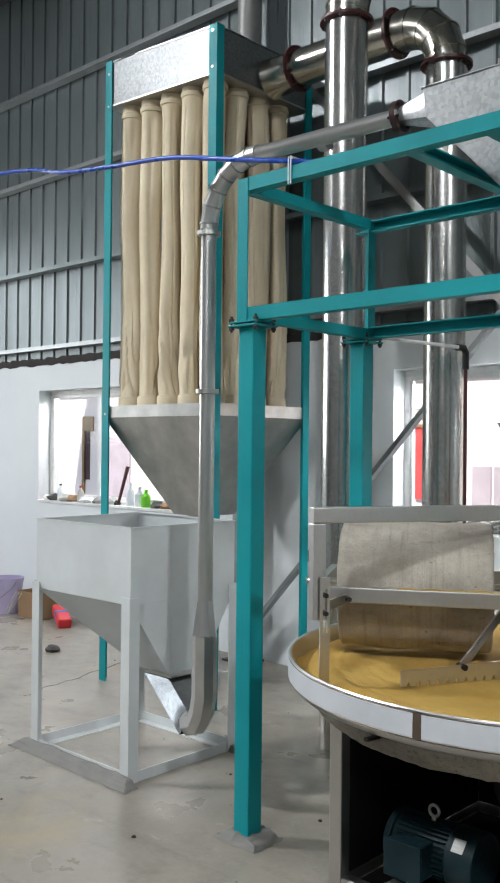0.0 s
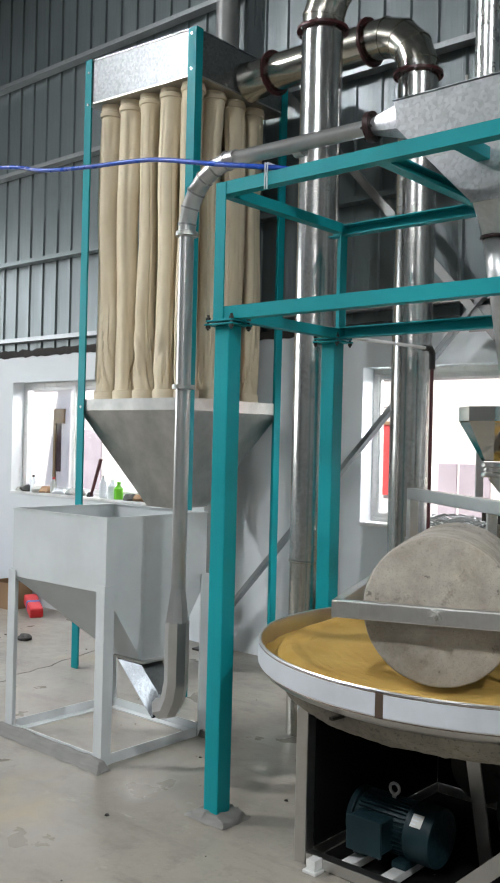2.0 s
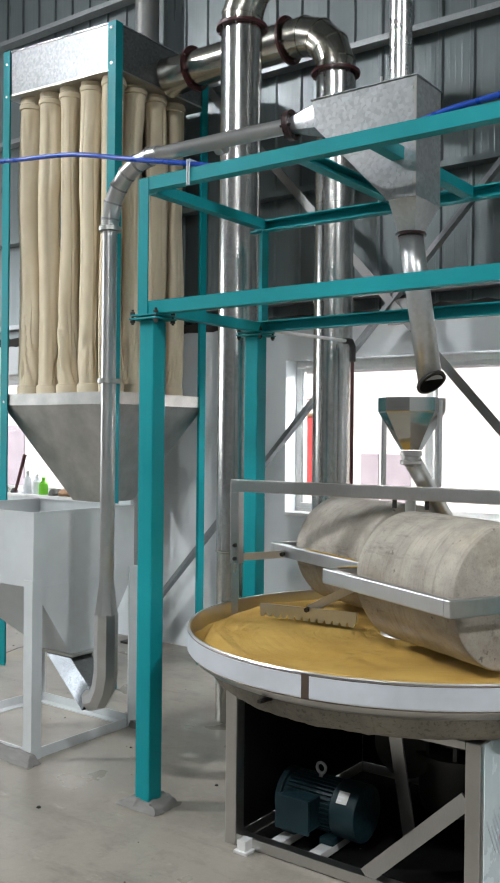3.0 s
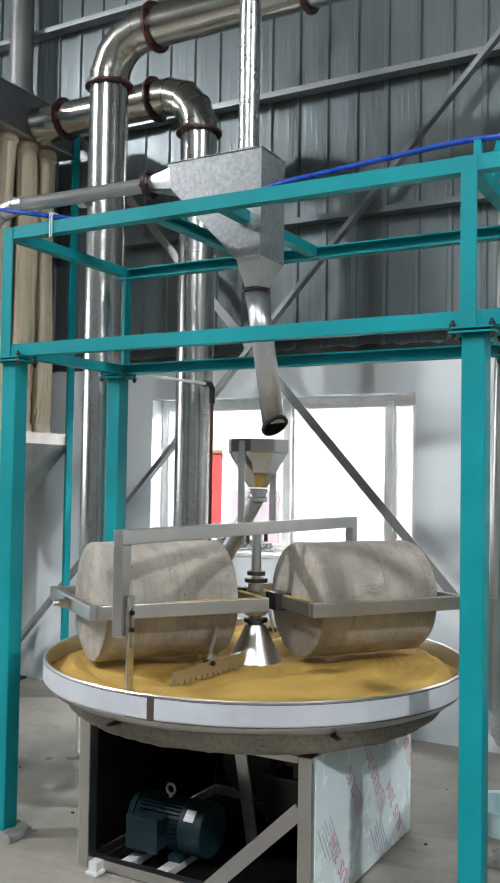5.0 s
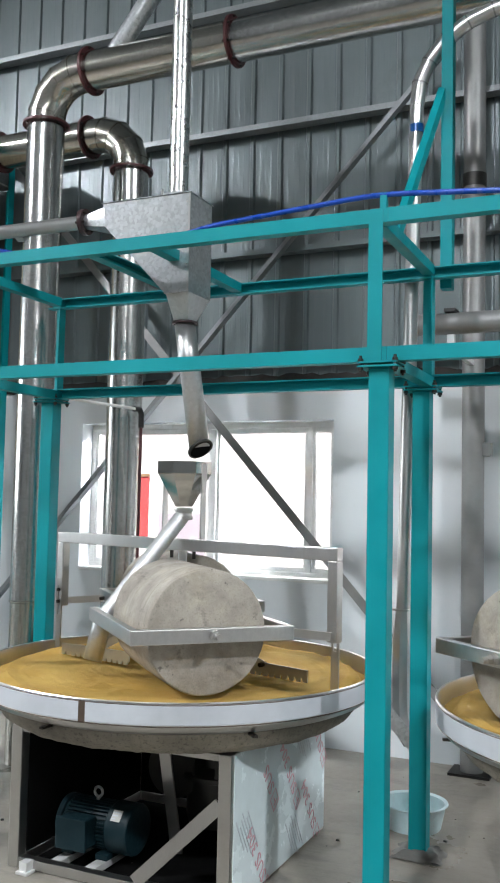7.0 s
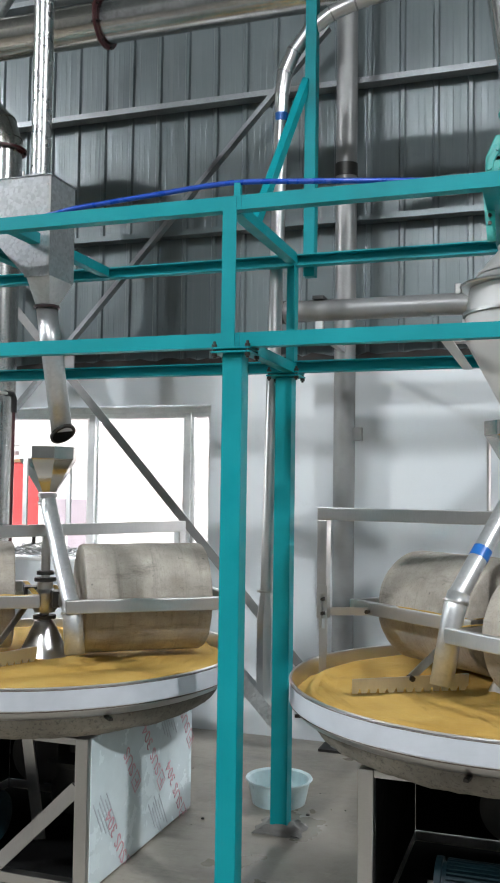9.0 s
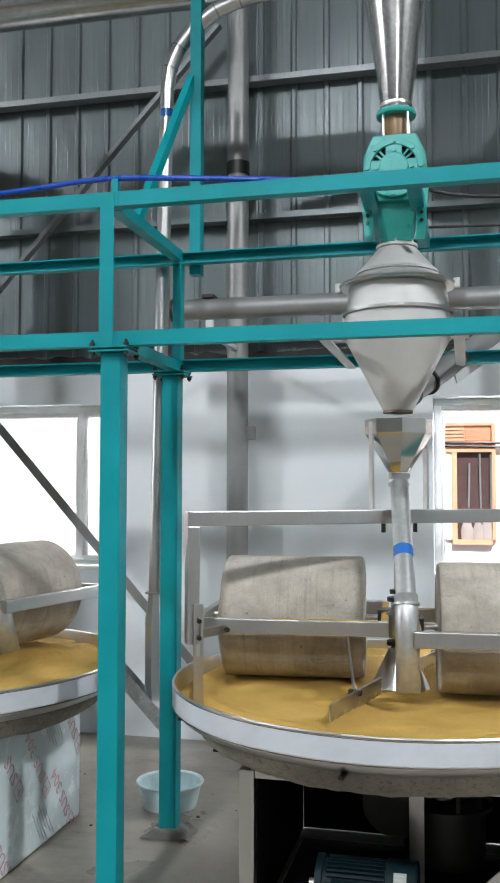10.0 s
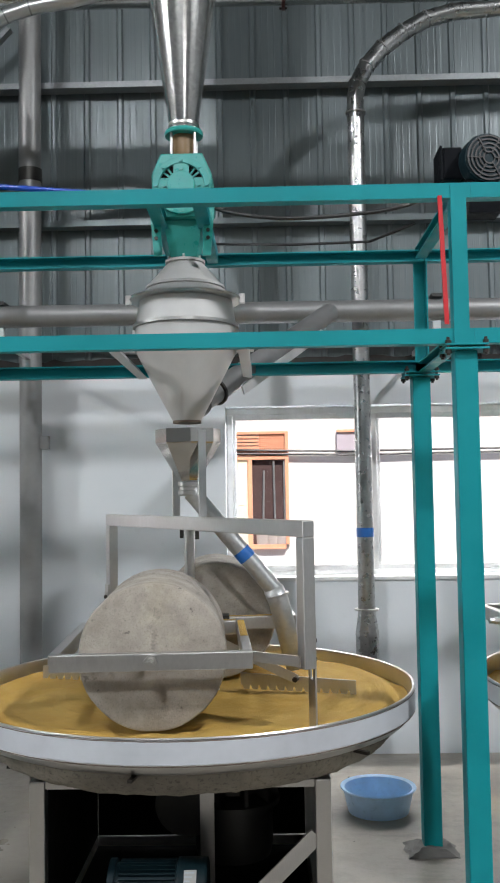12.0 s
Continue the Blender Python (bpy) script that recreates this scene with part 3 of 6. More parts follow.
    for z in (2.02, 2.06):
        part("wall_wire", swept([(1.2, -0.055, z + 0.16), (3, -0.055, z + 0.12), (12, -0.055, z + 0.17)], 0.012, 8), BLACK, t, "dark wire strung along the house")
    sign = part("wall_banner", boxes((-5.0, -4.38, -0.035, -0.002, 1.12, 2.04)), RED_SHEET, t, "faded red banner fixed to the house wall")
    part("banner_batten", boxes((-5.02, -4.36, -0.05, -0.036, 2.0, 2.04)), CARD, sign)
    for x0, x1 in ((-4.22, -3.98), (-3.94, -3.55), (-11.05, -10.50)):
        part("door_panel", boxes((x0, x1, -0.03, -0.002, 0.36, 1.54 if x0 > -6 else 1.88)), GREY_VENT, t, "grey-lilac metal door panel")
    part("wall_pipe", rods(((-8.0, -0.08, 2.25), (-4.6, -0.08, 2.224), 0.02), seg=10), UPVC, t, "white pipe along the house wall")
    for x in (-7.0, -5.4):
        part("pipe_clip", boxes((x - 0.02, x + 0.02, -0.08, -0.001, 2.19, 2.235)), PIPE_GREY, t)
    part("string_course", boxes((-30, 30, -0.06, -0.001, 2.62, 2.74)), PLASTER_PINK, t, "pink rendered band along the house")


# ---- the teal steel frame ----
FRONT = [(-1.322, 2.65), (0.744, 2.65), (2.79, 2.65), (4.85, 2.65)]
BACK = [(-1.398, 3.50), (0.692, 3.50), (2.776, 3.50), (4.83, 3.50)]


def channel_x(bm, x0, x1, y, z0, z1, face):
    """A channel along x, one C-shaped extrusion; face is the side of its web, -1 for the front."""
    t, d = 0.006, 0.05 * -face
    outline = [(y, z0), (y + d, z0), (y + d, z0 + t), (y - t * face, z0 + t), (y - t * face, z1 - t), (y + d, z1 - t), (y + d, z1), (y, z1)]
    a, b = [[bm.verts.new((x, py, pz)) for py, pz in outline] for x in (x0, x1)]
    skin(bm, a, b)
    bm.faces.new(a[::-1]), bm.faces.new(b)


def channel_y(bm, x, y0, y1, z0, z1, face):
    t, d = 0.006, 0.05 * -face
    outline = [(x, z0), (x + d, z0), (x + d, z0 + t), (x - t * face, z0 + t), (x - t * face, z1 - t), (x + d, z1 - t), (x + d, z1), (x, z1)]
    prism(bm, outline, y0, y1)


def teal_frame():
    t = thing("machine_frame", "teal painted steel frame carrying ducts over the mills", "steel frame")
    for row in (FRONT, BACK):
        for i, (x, y) in enumerate(row):
            h, u = 0.040, 0.013 if y < 3 else 0.029
            post = part("post", boxes((x - h, x + h, y - h, y + h, 0.012, 2.055 + u)), TEAL, t, bevel=0.006)
            cap = part("cap_plate", boxes((x - 0.078, x + 0.078, y - 0.066, y + 0.066, 2.0558 + u, 2.063 + u), (x - 0.074, x + 0.074, y - 0.062, y + 0.062, 2.071 + u, 2.078 + u)), TEAL, t, bevel=0.002)
            for sx in (-0.066, 0.066):
                for sy in (-0.054, 0.054):
                    bolt = turned([(0.0, 2.036), (0.006, 2.036), (0.006, 2.043), (0.011, 2.043), (0.011, 2.0555), (0.006, 2.056), (0.006, 2.078), (0.011, 2.0785), (0.011, 2.089), (0.006, 2.090), (0.006, 2.100), (0.0, 2.100)], (x + sx, y + sy, u), 6)
                    part("bolt", bolt, BOLT, cap, "black hexagon bolt", smooth=False)
            if y < 3:
                rows = ((x - 0.043, x + 0.012, y - 0.0495, y - 0.0435, 2.0785 + u, 2.666), (x - 0.043, x - 0.037, y - 0.0435, y + 0.006, 2.0785 + u, 2.666))
            else:
                rows = ((x - 0.012, x + 0.043, y + 0.038, y + 0.044, 2.0785 + u, 2.666), (x + 0.037, x + 0.043, y - 0.012, y + 0.038, 2.0785 + u, 2.666))
            part("upper_post", boxes(*rows), TEAL, t)
    for i in range(3):
        for z0, z1 in ((2.092, 2.146), (2.614, 2.668)):
            for row, face, y in ((FRONT, -1, 2.604), (BACK, 1, 3.546)):
                bm = B()
                up = 0.016 if row is BACK and z0 < 2.5 else 0
                channel_x(bm, row[i][0] + (0.031 if i else -0.043), row[i + 1][0] + 0.030, y - 0.0 if z0 > 2.5 else y - 0.002 * face, z0 + up, z1 + up, face)
                part("beam", bm, TEAL, t)
    for (x, y), (x2, y2) in zip(FRONT, BACK):
        for z0, z1 in ((2.101, 2.147), (2.619, 2.665)):
            bm = B()
            s = (x + x2) / 2
            channel_y(bm, s + 0.03, y + 0.03, y2 - 0.03, z0, z1, 1)
            part("cross_beam", bm, TEAL, t)
    for x in (-0.60, -0.24, 1.655, 1.875):
        bm = B()
        channel_y(bm, x, 2.662, 3.488, 2.619, 2.664, 1 if x > 1.8 or -0.5 < x < 0 else -1)
        part("cross_beam", bm, TEAL, t)
    for x, s in ((1.53, 1), (2.0, -1)):
        bm = B()
        box(bm, x - 0.02, x + 0.02, 2.662, 3.488, 2.096, 2.102)
        box(bm, x - 0.02 if s > 0 else x + 0.014, x - 0.014 if s > 0 else x + 0.02, 2.662, 3.488, 2.102, 2.14)
        part("support_angle", bm, WHITE_STEEL, t, "pale primed angle iron under the hopper")
    # mast behind the second post, and its brace
    part("mast", boxes((0.752, 0.808, 3.56, 3.62, 2.575, 5.6)), TEAL, t, bevel=0.005)
    bm = B()
    bar_between(bm, (0.757, 3.585, 3.54), (0.680, 3.05, 2.69), 0.036, 0.04)
    part("mast_brace", bm, TEAL, t)
    part("tie_stub", boxes((0.74, 0.765, 2.615, 2.640, 2.671, 2.73)), TEAL, t)
    for x, y in (FRONT[:3] + BACK[:3]):
        bm = B()
        lo, hi = (x - 0.115, x + 0.11, y - 0.085, y + 0.10, 0.001), (x - 0.062, x + 0.062, y - 0.06, y + 0.06, 0.035)
        frustum(bm, lo, hi)
        bmesh.ops.subdivide_edges(bm, edges=bm.edges, cuts=9, use_grid_fill=True)
        for v in bm.verts:
            n = noise.noise(Vector((v.co.x * 19, v.co.y * 19, 3.0)))
            v.co.x += 0.024 * n
            v.co.y += 0.015 * noise.noise(Vector((v.co.y * 15, v.co.x * 15, 8.0)))
            v.co.z = max(0.001, v.co.z + (0.014 * n if v.co.z > 0.008 else 0))
            q = noise.noise_vector(v.co * 55) * 0.007
            v.co += Vector((q.x, q.y, max(0.0, q.z)))
        solo("mortar_pad", bm, MORTAR, "rough grey mortar pad round a teal post foot", "mortar pad", group="post pads")


# ---- the stone mills ----
def mill_base(cx, cy, seam, motor_x, motor_y):
    t = thing("mill_stand", "steel mill stand with white-banded round pan and granite slab", "mill", (cx, cy, 0), "mill stands")
    w, d = 0.520, 0.525
    for sx in (-1, 1):
        for sy in (-1, 1):
            bm = B()
            x, y = sx * (w - 0.027), sy * (d - 0.027)
            box(bm, x - 0.027, x + 0.027, y - 0.027, y + 0.027, 0.0, 0.592)
            part("leg", bm, STAINLESS, t, bevel=0.005)
    for r in ((-w + 0.055, w - 0.055, -d + 0.003, -d + 0.048, 0.004, 0.045), (-w + 0.055, w - 0.055, d - 0.048, d - 0.003, 0.004, 0.045),
              (-w + 0.003, -w + 0.048, -d + 0.055, d - 0.055, 0.004, 0.045), (w - 0.048, w - 0.003, -d + 0.055, d - 0.055, 0.004, 0.045),
              (-w + 0.055, w - 0.055, -d + 0.003, -d + 0.04, 0.565, 0.592), (w - 0.04, w - 0.003, -d + 0.055, d - 0.055, 0.565, 0.592)):
        part("rail", boxes(r), STAINLESS, t, bevel=0.003)
    panel = part("side_panel", boxes((w - 0.002, w + 0.002, -d + 0.03, d, 0.012, 0.588)), FILM_PANEL, t, "steel side panel still covered in printed pale blue film")
    lines(panel, w + 0.0035, d)
    # panels coloured near-black to give the shade under the pan
    part("back_panel", boxes((-w + 0.055, w - 0.055, d - 0.060, d - 0.052, 0.05, 0.59)), SHADED_INSIDE, t, "back panel coloured near-black for the cabinet shade")
    part("left_panel", boxes((-w + 0.050, -w + 0.054, -d + 0.055, d - 0.06, 0.05, 0.59)), SHADED_INSIDE, t)
    part("floor_panel", boxes((-w + 0.055, w - 0.055, -d + 0.12, d - 0.06, 0.001, 0.004)), SHADED_INSIDE, t)
    bm = B()
    bar_between(bm, (w - 0.05, -d + 0.012, 0.40), (0.10, -d + 0.012, 0.045), 0.010, 0.055)
    part("diagonal_brace", bm, STAINLESS_FLAT, t)
    bm = B()
    lean = -0.10 if cx < 0 else 0.0
    bar_between(bm, (0.065, -0.10, 0.01), (0.065 + lean, -0.10, 0.59), 0.055, 0.010, 90)
    part("upright_strip", bm, STAINLESS, t)
    # reducer and belt wheel in the shade of the cabinet
    gear = part("gear_reducer", turned([(0.0, 0.10), (0.15, 0.10), (0.16, 0.14), (0.16, 0.30), (0.19, 0.31), (0.19, 0.33), (0.12, 0.36), (0.12, 0.42), (0.15, 0.43), (0.15, 0.45), (0.08, 0.47), (0.08, 0.58), (0.0, 0.58)], (0.16, 0.14, 0), 28), IRON, t)
    for k in range(10):
        bm = B()
        box(bm, 0.12, 0.185, -0.008, 0.008, 0.335, 0.42, Matrix.Translation((0.16, 0.14, 0)) @ pose(0, 0, 0, 0, 0, 36 * k))
        part("gear_rib", bm, IRON, gear)
    bm = B()
    rod(bm, (-0.02, 0.0, 0.34), (-0.02, 0.07, 0.34), 0.13, seg=36)
    part("belt_wheel", bm, IRON, gear)
    if cx < 0:
        part("levelling_foot", boxes((-w + 0.085, -w + 0.145, -d - 0.055, -d + 0.002, 0.0, 0.012), (-w + 0.095, -w + 0.135, -d - 0.045, -d + 0.002, 0.012, 0.05)), RAIL_STEEL, t, "bright welded levelling foot", bevel=0.003)
    slab = [(0.0, 0.593), (0.66, 0.593), (0.72, 0.605), (0.775, 0.635), (0.805, 0.672), (0.815, 0.700), (0.0, 0.700)]
    fine = [slab[0]] + [tuple(a + (b - a) * k / 4 for a, b in zip(p, q)) for p, q in zip(slab[1:-2], slab[2:-1]) for k in range(4)] + slab[-2:]
    bm = turned(fine, seg=200)
    for v in bm.verts:
        if v.co.z < 0.695 and v.co.xy.length > 0.5:
            v.co += 0.006 * noise.noise_vector(v.co * 16) + 0.004 * noise.noise_vector(v.co * 55)
            v.co.z = min(max(v.co.z, 0.5925), 0.699)
    part("granite_slab", bm, SLAB, t, "rough-hewn speckled granite bed stone")
    part("pan_bottom", turned([(0.20, 0.7005), (0.825, 0.7005), (0.862, 0.716), (0.876, 0.735), (0.876, 0.741), (0.862, 0.741), (0.855, 0.752), (0.2, 0.752)], seg=96), STAINLESS, t)
    rim = part("pan_rim", turned([(0.876, 0.741), (0.886, 0.741), (0.886, 0.822), (0.890, 0.826), (0.886, 0.831), (0.878, 0.829), (0.876, 0.820)], seg=128, closed=True), STAINLESS, t)
    for z in (0.7425, 0.8185):
        part("dirt_bead", turned([(0.8862, z - 0.0018), (0.8882, z), (0.8862, z + 0.0018)], seg=96, closed=True), WELD, rim, "brown dirt line along the rim edge")
    gaps = [radians(a) for a in seam]
    for a, b in zip(gaps, gaps[1:] + [gaps[0] + 2 * math.pi]):
        bm = B()
        a, b = a + 0.016, b - 0.016
        n = max(8, int((b - a) / 0.05))
        rows = [[bm.verts.new((r * math.cos(a + (b - a) * i / n), r * math.sin(a + (b - a) * i / n), z)) for i in range(n + 1)] for r, z in ((0.8865, 0.748), (0.889, 0.748), (0.889, 0.818), (0.8865, 0.818))]
        for j in range(4):
            p, q = rows[j], rows[(j + 1) % 4]
            for i in range(n):
                bm.faces.new((p[i], p[i + 1], q[i + 1], q[i]))
        bm.faces.new([r[0] for r in rows]), bm.faces.new([r[-1] for r in rows][::-1])
        part("film_strip", bm, FILM, rim, "white protective film round the steel rim")
    for g in gaps:
        bm = B()
        m = pose(0, 0, 0, 0, 0, math.degrees(g))
        box(bm, 0.8865, 0.8885, -0.014, 0.014, 0.745, 0.822, m)
        part("rim_joint", bm, WELD, rim, "brown stained welded joint")
    for a in (200, 262, 318, 20, 80, 140):
        bm = B()
        m = pose(0, 0, 0, 0, 0, a)
        box(bm, 0.80, 0.868, -0.008, 0.008, 0.688, 0.698, m)
        part("pan_bolt", bm, BOLT, t)
    meal(cx, cy)
    motor((cx + motor_x, cy + motor_y, 0.016), motor_y > -0.31)


def lines(panel, x, d):
    """Printed film: rows of red lettering and small grey lines, slanting."""
    for body, y, z, s in (("SUS", -0.10, 0.37, 0.085), ("SUS 304", 0.42, 0.07, 0.085), ("SUS 304", -0.17, 0.04, 0.085), ("SUS 304", 0.16, 0.30, 0.085), ("SUS", 0.50, 0.40, 0.085)):
        cu = bpy.data.curves.new("print", "FONT")
        cu.body, cu.size, cu.extrude, cu.resolution_u = body, s, 0.0006, 2
        tmp = new("tmp", cu)
        bpy.context.view_layer.update()
        me = bpy.data.meshes.new_from_object(tmp.evaluated_get(bpy.context.evaluated_depsgraph_get()))
        bpy.data.objects.remove(tmp)
        me.materials.clear()
        me.materials.append(PRINT_RED)
        ob = new("lettering", me)
        ob.parent = panel
        ob.matrix_basis = Matrix.Translation((x, y, z)) @ pose(0, 0, 0, 90, 0, 90) @ pose(0, 0, 0, 0, 0, 124)
        bm = B()
        for q in ((-0.085, -0.015, -0.005, 0.000), (-0.085, -0.015, 0.060, 0.065), (-0.085, -0.080, 0.0, 0.06), (-0.020, -0.015, 0.0, 0.06), (-0.068, -0.060, 0.012, 0.048), (-0.060, -0.035, 0.028, 0.035)):
            box(bm, *q, 0, 0.0006, Matrix.Translation((x, y, z)) @ pose(0, 0, 0, 90, 0, 90) @ pose(0, 0, 0, 0, 0, 124))
        part("printed_mark", bm, PRINT_RED, panel, "faint red printed outline mark")
    for y, z in ((-0.48, 0.33), (0.12, 0.56), (0.03, 0.17)):
        bm = B()
        for k in range(6):
            m = Matrix.Translation((x, y + 0.02 * k, z + 0.006 * k)) @ pose(0, 0, 0, -58, 0, 0)
            box(bm, -0.0006, 0.0006, 0.02 * ((k * 5) % 3), 0.15 + 0.03 * ((k * 7) % 3), 0.0, 0.006, m)
        tagged(part("small_print", bm, PRINT_GREY, panel), kind="stuff")


def meal(cx, cy):
    bm = B()
    seg, radii = 180, [0.05] + [0.10 + 0.0129 * i for i in range(61)]
    rings = []
    for r in radii:
        row = []
        for i in range(seg):
            a = 2 * math.pi * i / seg
            x, y = r * math.cos(a), r * math.sin(a)
            edge = 0.800 + 0.014 * noise.noise(Vector((2.2 * math.cos(a) + cx, 2.2 * math.sin(a), 1.0)))
            z = 0.793 + 0.009 * noise.noise(Vector((x * 4 + cx * 3, y * 4, 2.0))) + 0.0035 * math.sin(r * 165 + 2.5 * noise.noise(Vector((x * 5, y * 5, 4.0)))) * (0.3 + abs(noise.noise(Vector((x * 3, y * 3, cx)))))
            z += 0.003 * noise.noise(Vector((x * 22, y * 22, 6.0)))
            z += 0.010 * max(0.0, 1 - ((r - 0.765) / 0.035) ** 2)
            flake = noise.noise(Vector((x * 8 + cx, y * 8, 9.0)))
            z += 0.007 * max(-1, min(1, flake * 7)) * max(0.0, min(1.0, 0.2 + 3 * noise.noise(Vector((x * 2.4, y * 2.4 + cx, 5.0)))))
            if r > edge:
                z -= min(0.034, (r - edge) * 1.3)
            row.append(bm.verts.new((x, y, max(z, 0.7545))))
        rings.append(row)
    for a, b in zip(rings, rings[1:]):
        skin(bm, a, b)
    bm.faces.new(rings[0])
    ob = solo("cornmeal", bm, MEAL, "layer of yellow ground cornmeal in the mill pan", "cornmeal", group="meal in the pans", kind="stuff")
    ob.location = (cx, cy, 0)


def motor(at, eye):
    t = thing("electric_motor", "dark blue-green finned electric motor on slotted rails", "motor", at, "mill motors")
    part("rail", boxes((-0.13, -0.08, -0.18, 0.18, 0.0, 0.03)), RAIL_STEEL, t, bevel=0.003)
    part("rail", boxes((0.04, 0.09, -0.18, 0.18, 0.0, 0.03)), RAIL_STEEL, t, bevel=0.003)
    for x in (-0.105, 0.065):
        part("foot", boxes((x - 0.03, x + 0.03, -0.10, 0.10, 0.031, 0.055)), MOTOR, t, bevel=0.004)
    body = part("body", rods(((-0.15, 0, 0.145), (0.12, 0, 0.145), 0.088), seg=40), MOTOR, t)
    fin = mesh_of("cooling_fin", boxes((-0.13, 0.07, -0.002, 0.002, 0.086, 0.102)), MOTOR)
    for k in range(36):
        ob = new("cooling_fin", fin)
        ob.parent, ob.matrix_basis = body, Matrix.Translation((0, 0, 0.145)) @ pose(0, 0, 0, 10 * k)
    part("end_shield", rods(((-0.17, 0, 0.145), (-0.145, 0, 0.145), 0.104), seg=40), MOTOR, t, bevel=0.004)
    part("fan_cowl", rods(((0.075, 0, 0.145), (0.185, 0, 0.145), 0.107), seg=40), MOTOR, t, bevel=0.010)
    part("shaft", rods(((-0.20, 0, 0.145), (-0.17, 0, 0.145), 0.018), seg=16), DULL, t)
    tb = part("terminal_box", boxes((-0.11, 0.03, -0.165, -0.08, 0.085, 0.205)), MOTOR, t, bevel=0.010)
    part("lid", boxes((-0.115, 0.035, -0.178, -0.166, 0.08, 0.21)), MOTOR, tb, bevel=0.004)
    bm = B()
    for i in range(20):
        a, b = 2 * math.pi * i / 20, 2 * math.pi * (i + 1) / 20
        rod(bm, (-0.02 + 0.02 * math.cos(a), 0, 0.275 + 0.02 * math.sin(a)), (-0.02 + 0.02 * math.cos(b), 0, 0.275 + 0.02 * math.sin(b)), 0.006, seg=8)
    rod(bm, (-0.02, 0, 0.235), (-0.02, 0, 0.258), 0.009, seg=10)
    if eye:
        part("eye_bolt", bm, STAINLESS_FLAT, t, "bright lifting eye bolt")
    else:
        bm.free()
    bm = B()
    m = Matrix.Translation((0.125, 0, 0.145)) @ pose(0, 0, 0, -42)
    box(bm, -0.022, 0.022, -0.1085, -0.107, -0.024, 0.024, m)
    plate = part("rating_plate", bm, PAPER, t, "pale paper rating label")
    bm = B()
    for k in range(3):
        box(bm, -0.02, 0.015 - 0.008 * k, -0.1092, -0.1086, 0.012 - 0.014 * k, 0.017 - 0.014 * k, m)
    tagged(part("small_print", bm, PRINT_GREY, plate), kind="stuff")


def mill_rotor(cx, cy, tape, drop, turn, lift):
    """The turning part: shaft, two stone rollers in yokes, portal, funnel, chute and scrapers."""
    t = thing("mill_rotor", "turning mill rotor with two stone rollers in steel yokes", "mill rotor", (cx, cy, 0), "mill rotors")
    part("shaft", rods(((0, 0, 0.78), (0, 0, 1.43 - drop), 0.021)), STAINLESS, t)
    part("hub", turned([(0.0, 0.985), (0.045, 0.985), (0.055, 1.0), (0.055, 1.075), (0.035, 1.09), (0.035, 1.12), (0.0, 1.12)], seg=28), STAINLESS, t, bevel=0)
    for z, q in ((1.125, 0.050), (1.155, 0.040), (0.955, 0.052)):
        part("clamp_ring", turned([(0.022, z), (q, z), (q, z + 0.016), (0.022, z + 0.016)], seg=24), IRON, t, "black greasy clamp ring")
    part("skirt", turned([(0.112, 0.792), (0.116, 0.79), (0.042, 0.945), (0.037, 0.945)], seg=36, closed=True), STAINLESS, t, "flared steel skirt")
    rollers = []
    for k in (0, 180):
        m = pose(0, 0, 0, 0, 0, k) @ Matrix.Translation((0.785, -0.01, 1.045 + lift)) @ pose(0, 0, 0, 0, 0, 7.2)
        yoke_rows = ((-0.015, 0.015, -0.325, 0.325, -0.028, 0.028), (-0.735, -0.0155, -0.325, -0.292, -0.028, 0.028), (-0.735, -0.0155, 0.292, 0.325, -0.028, 0.028),
                     (-0.735, -0.705, -0.2915, 0.2915, -0.026, 0.026))
        for i, r in enumerate(yoke_rows):
            bm = B()
            box(bm, *r, m=m)
            part("yoke_bar", bm, STAINLESS_FLAT, t, bevel=0.004)
        bm = B()
        for x0, x1, y0, y1 in ((-0.733, -0.707, -0.27, 0.29), (-0.70, -0.30, 0.295, 0.322)):
            rows = []
            n = 24
            for i in range(n + 1):
                u = i / n
                high = 0.0295 + 0.007 * abs(noise.noise(Vector((u * 5 + k, cx, y0)))) * min(1, 8 * u * (1 - u))
                if x1 - x0 < 0.1:
                    pts = ((x0, y0 + (y1 - y0) * u, 0.0285), ((x0 + x1) / 2, y0 + (y1 - y0) * u, high), (x1, y0 + (y1 - y0) * u, 0.0285))
                else:
                    pts = ((x0 + (x1 - x0) * u, y0, 0.0285), (x0 + (x1 - x0) * u, (y0 + y1) / 2, high), (x0 + (x1 - x0) * u, y1, 0.0285))
                rows.append([bm.verts.new(m @ Vector(p)) for p in pts])
            for p, q in zip(rows, rows[1:]):
                for j in range(2):
                    bm.faces.new((p[j], p[j + 1], q[j + 1], q[j]))
        part("meal_dust", bm, MEAL, t, "spilt cornmeal lying on the yoke")
        bm = B()
        rod(bm, m @ Vector((-0.70, 0, 0)), m @ Vector((0.075, 0, 0)), 0.012, seg=16)
        axle = part("axle", bm, STAINLESS, t)
        bm = B()
        rod(bm, m @ Vector((0.0165, 0, 0)), m @ Vector((0.034, 0, 0)), 0.024, seg=6)
        rod(bm, m @ Vector((0.0345, 0, 0)), m @ Vector((0.055, 0, 0)), 0.016, seg=6)
        part("axle_nut", bm, STAINLESS, axle)
        bm = B()
        box(bm, -0.76, -0.69, -0.05, 0.05, -0.035, 0.035, m)
        part("trunnion", bm, IRON, t)
        # the stone, about its own axle
        r0, x0, x1 = 0.243, -0.638, -0.075
        bm = B()
        n, seg = 22, 72
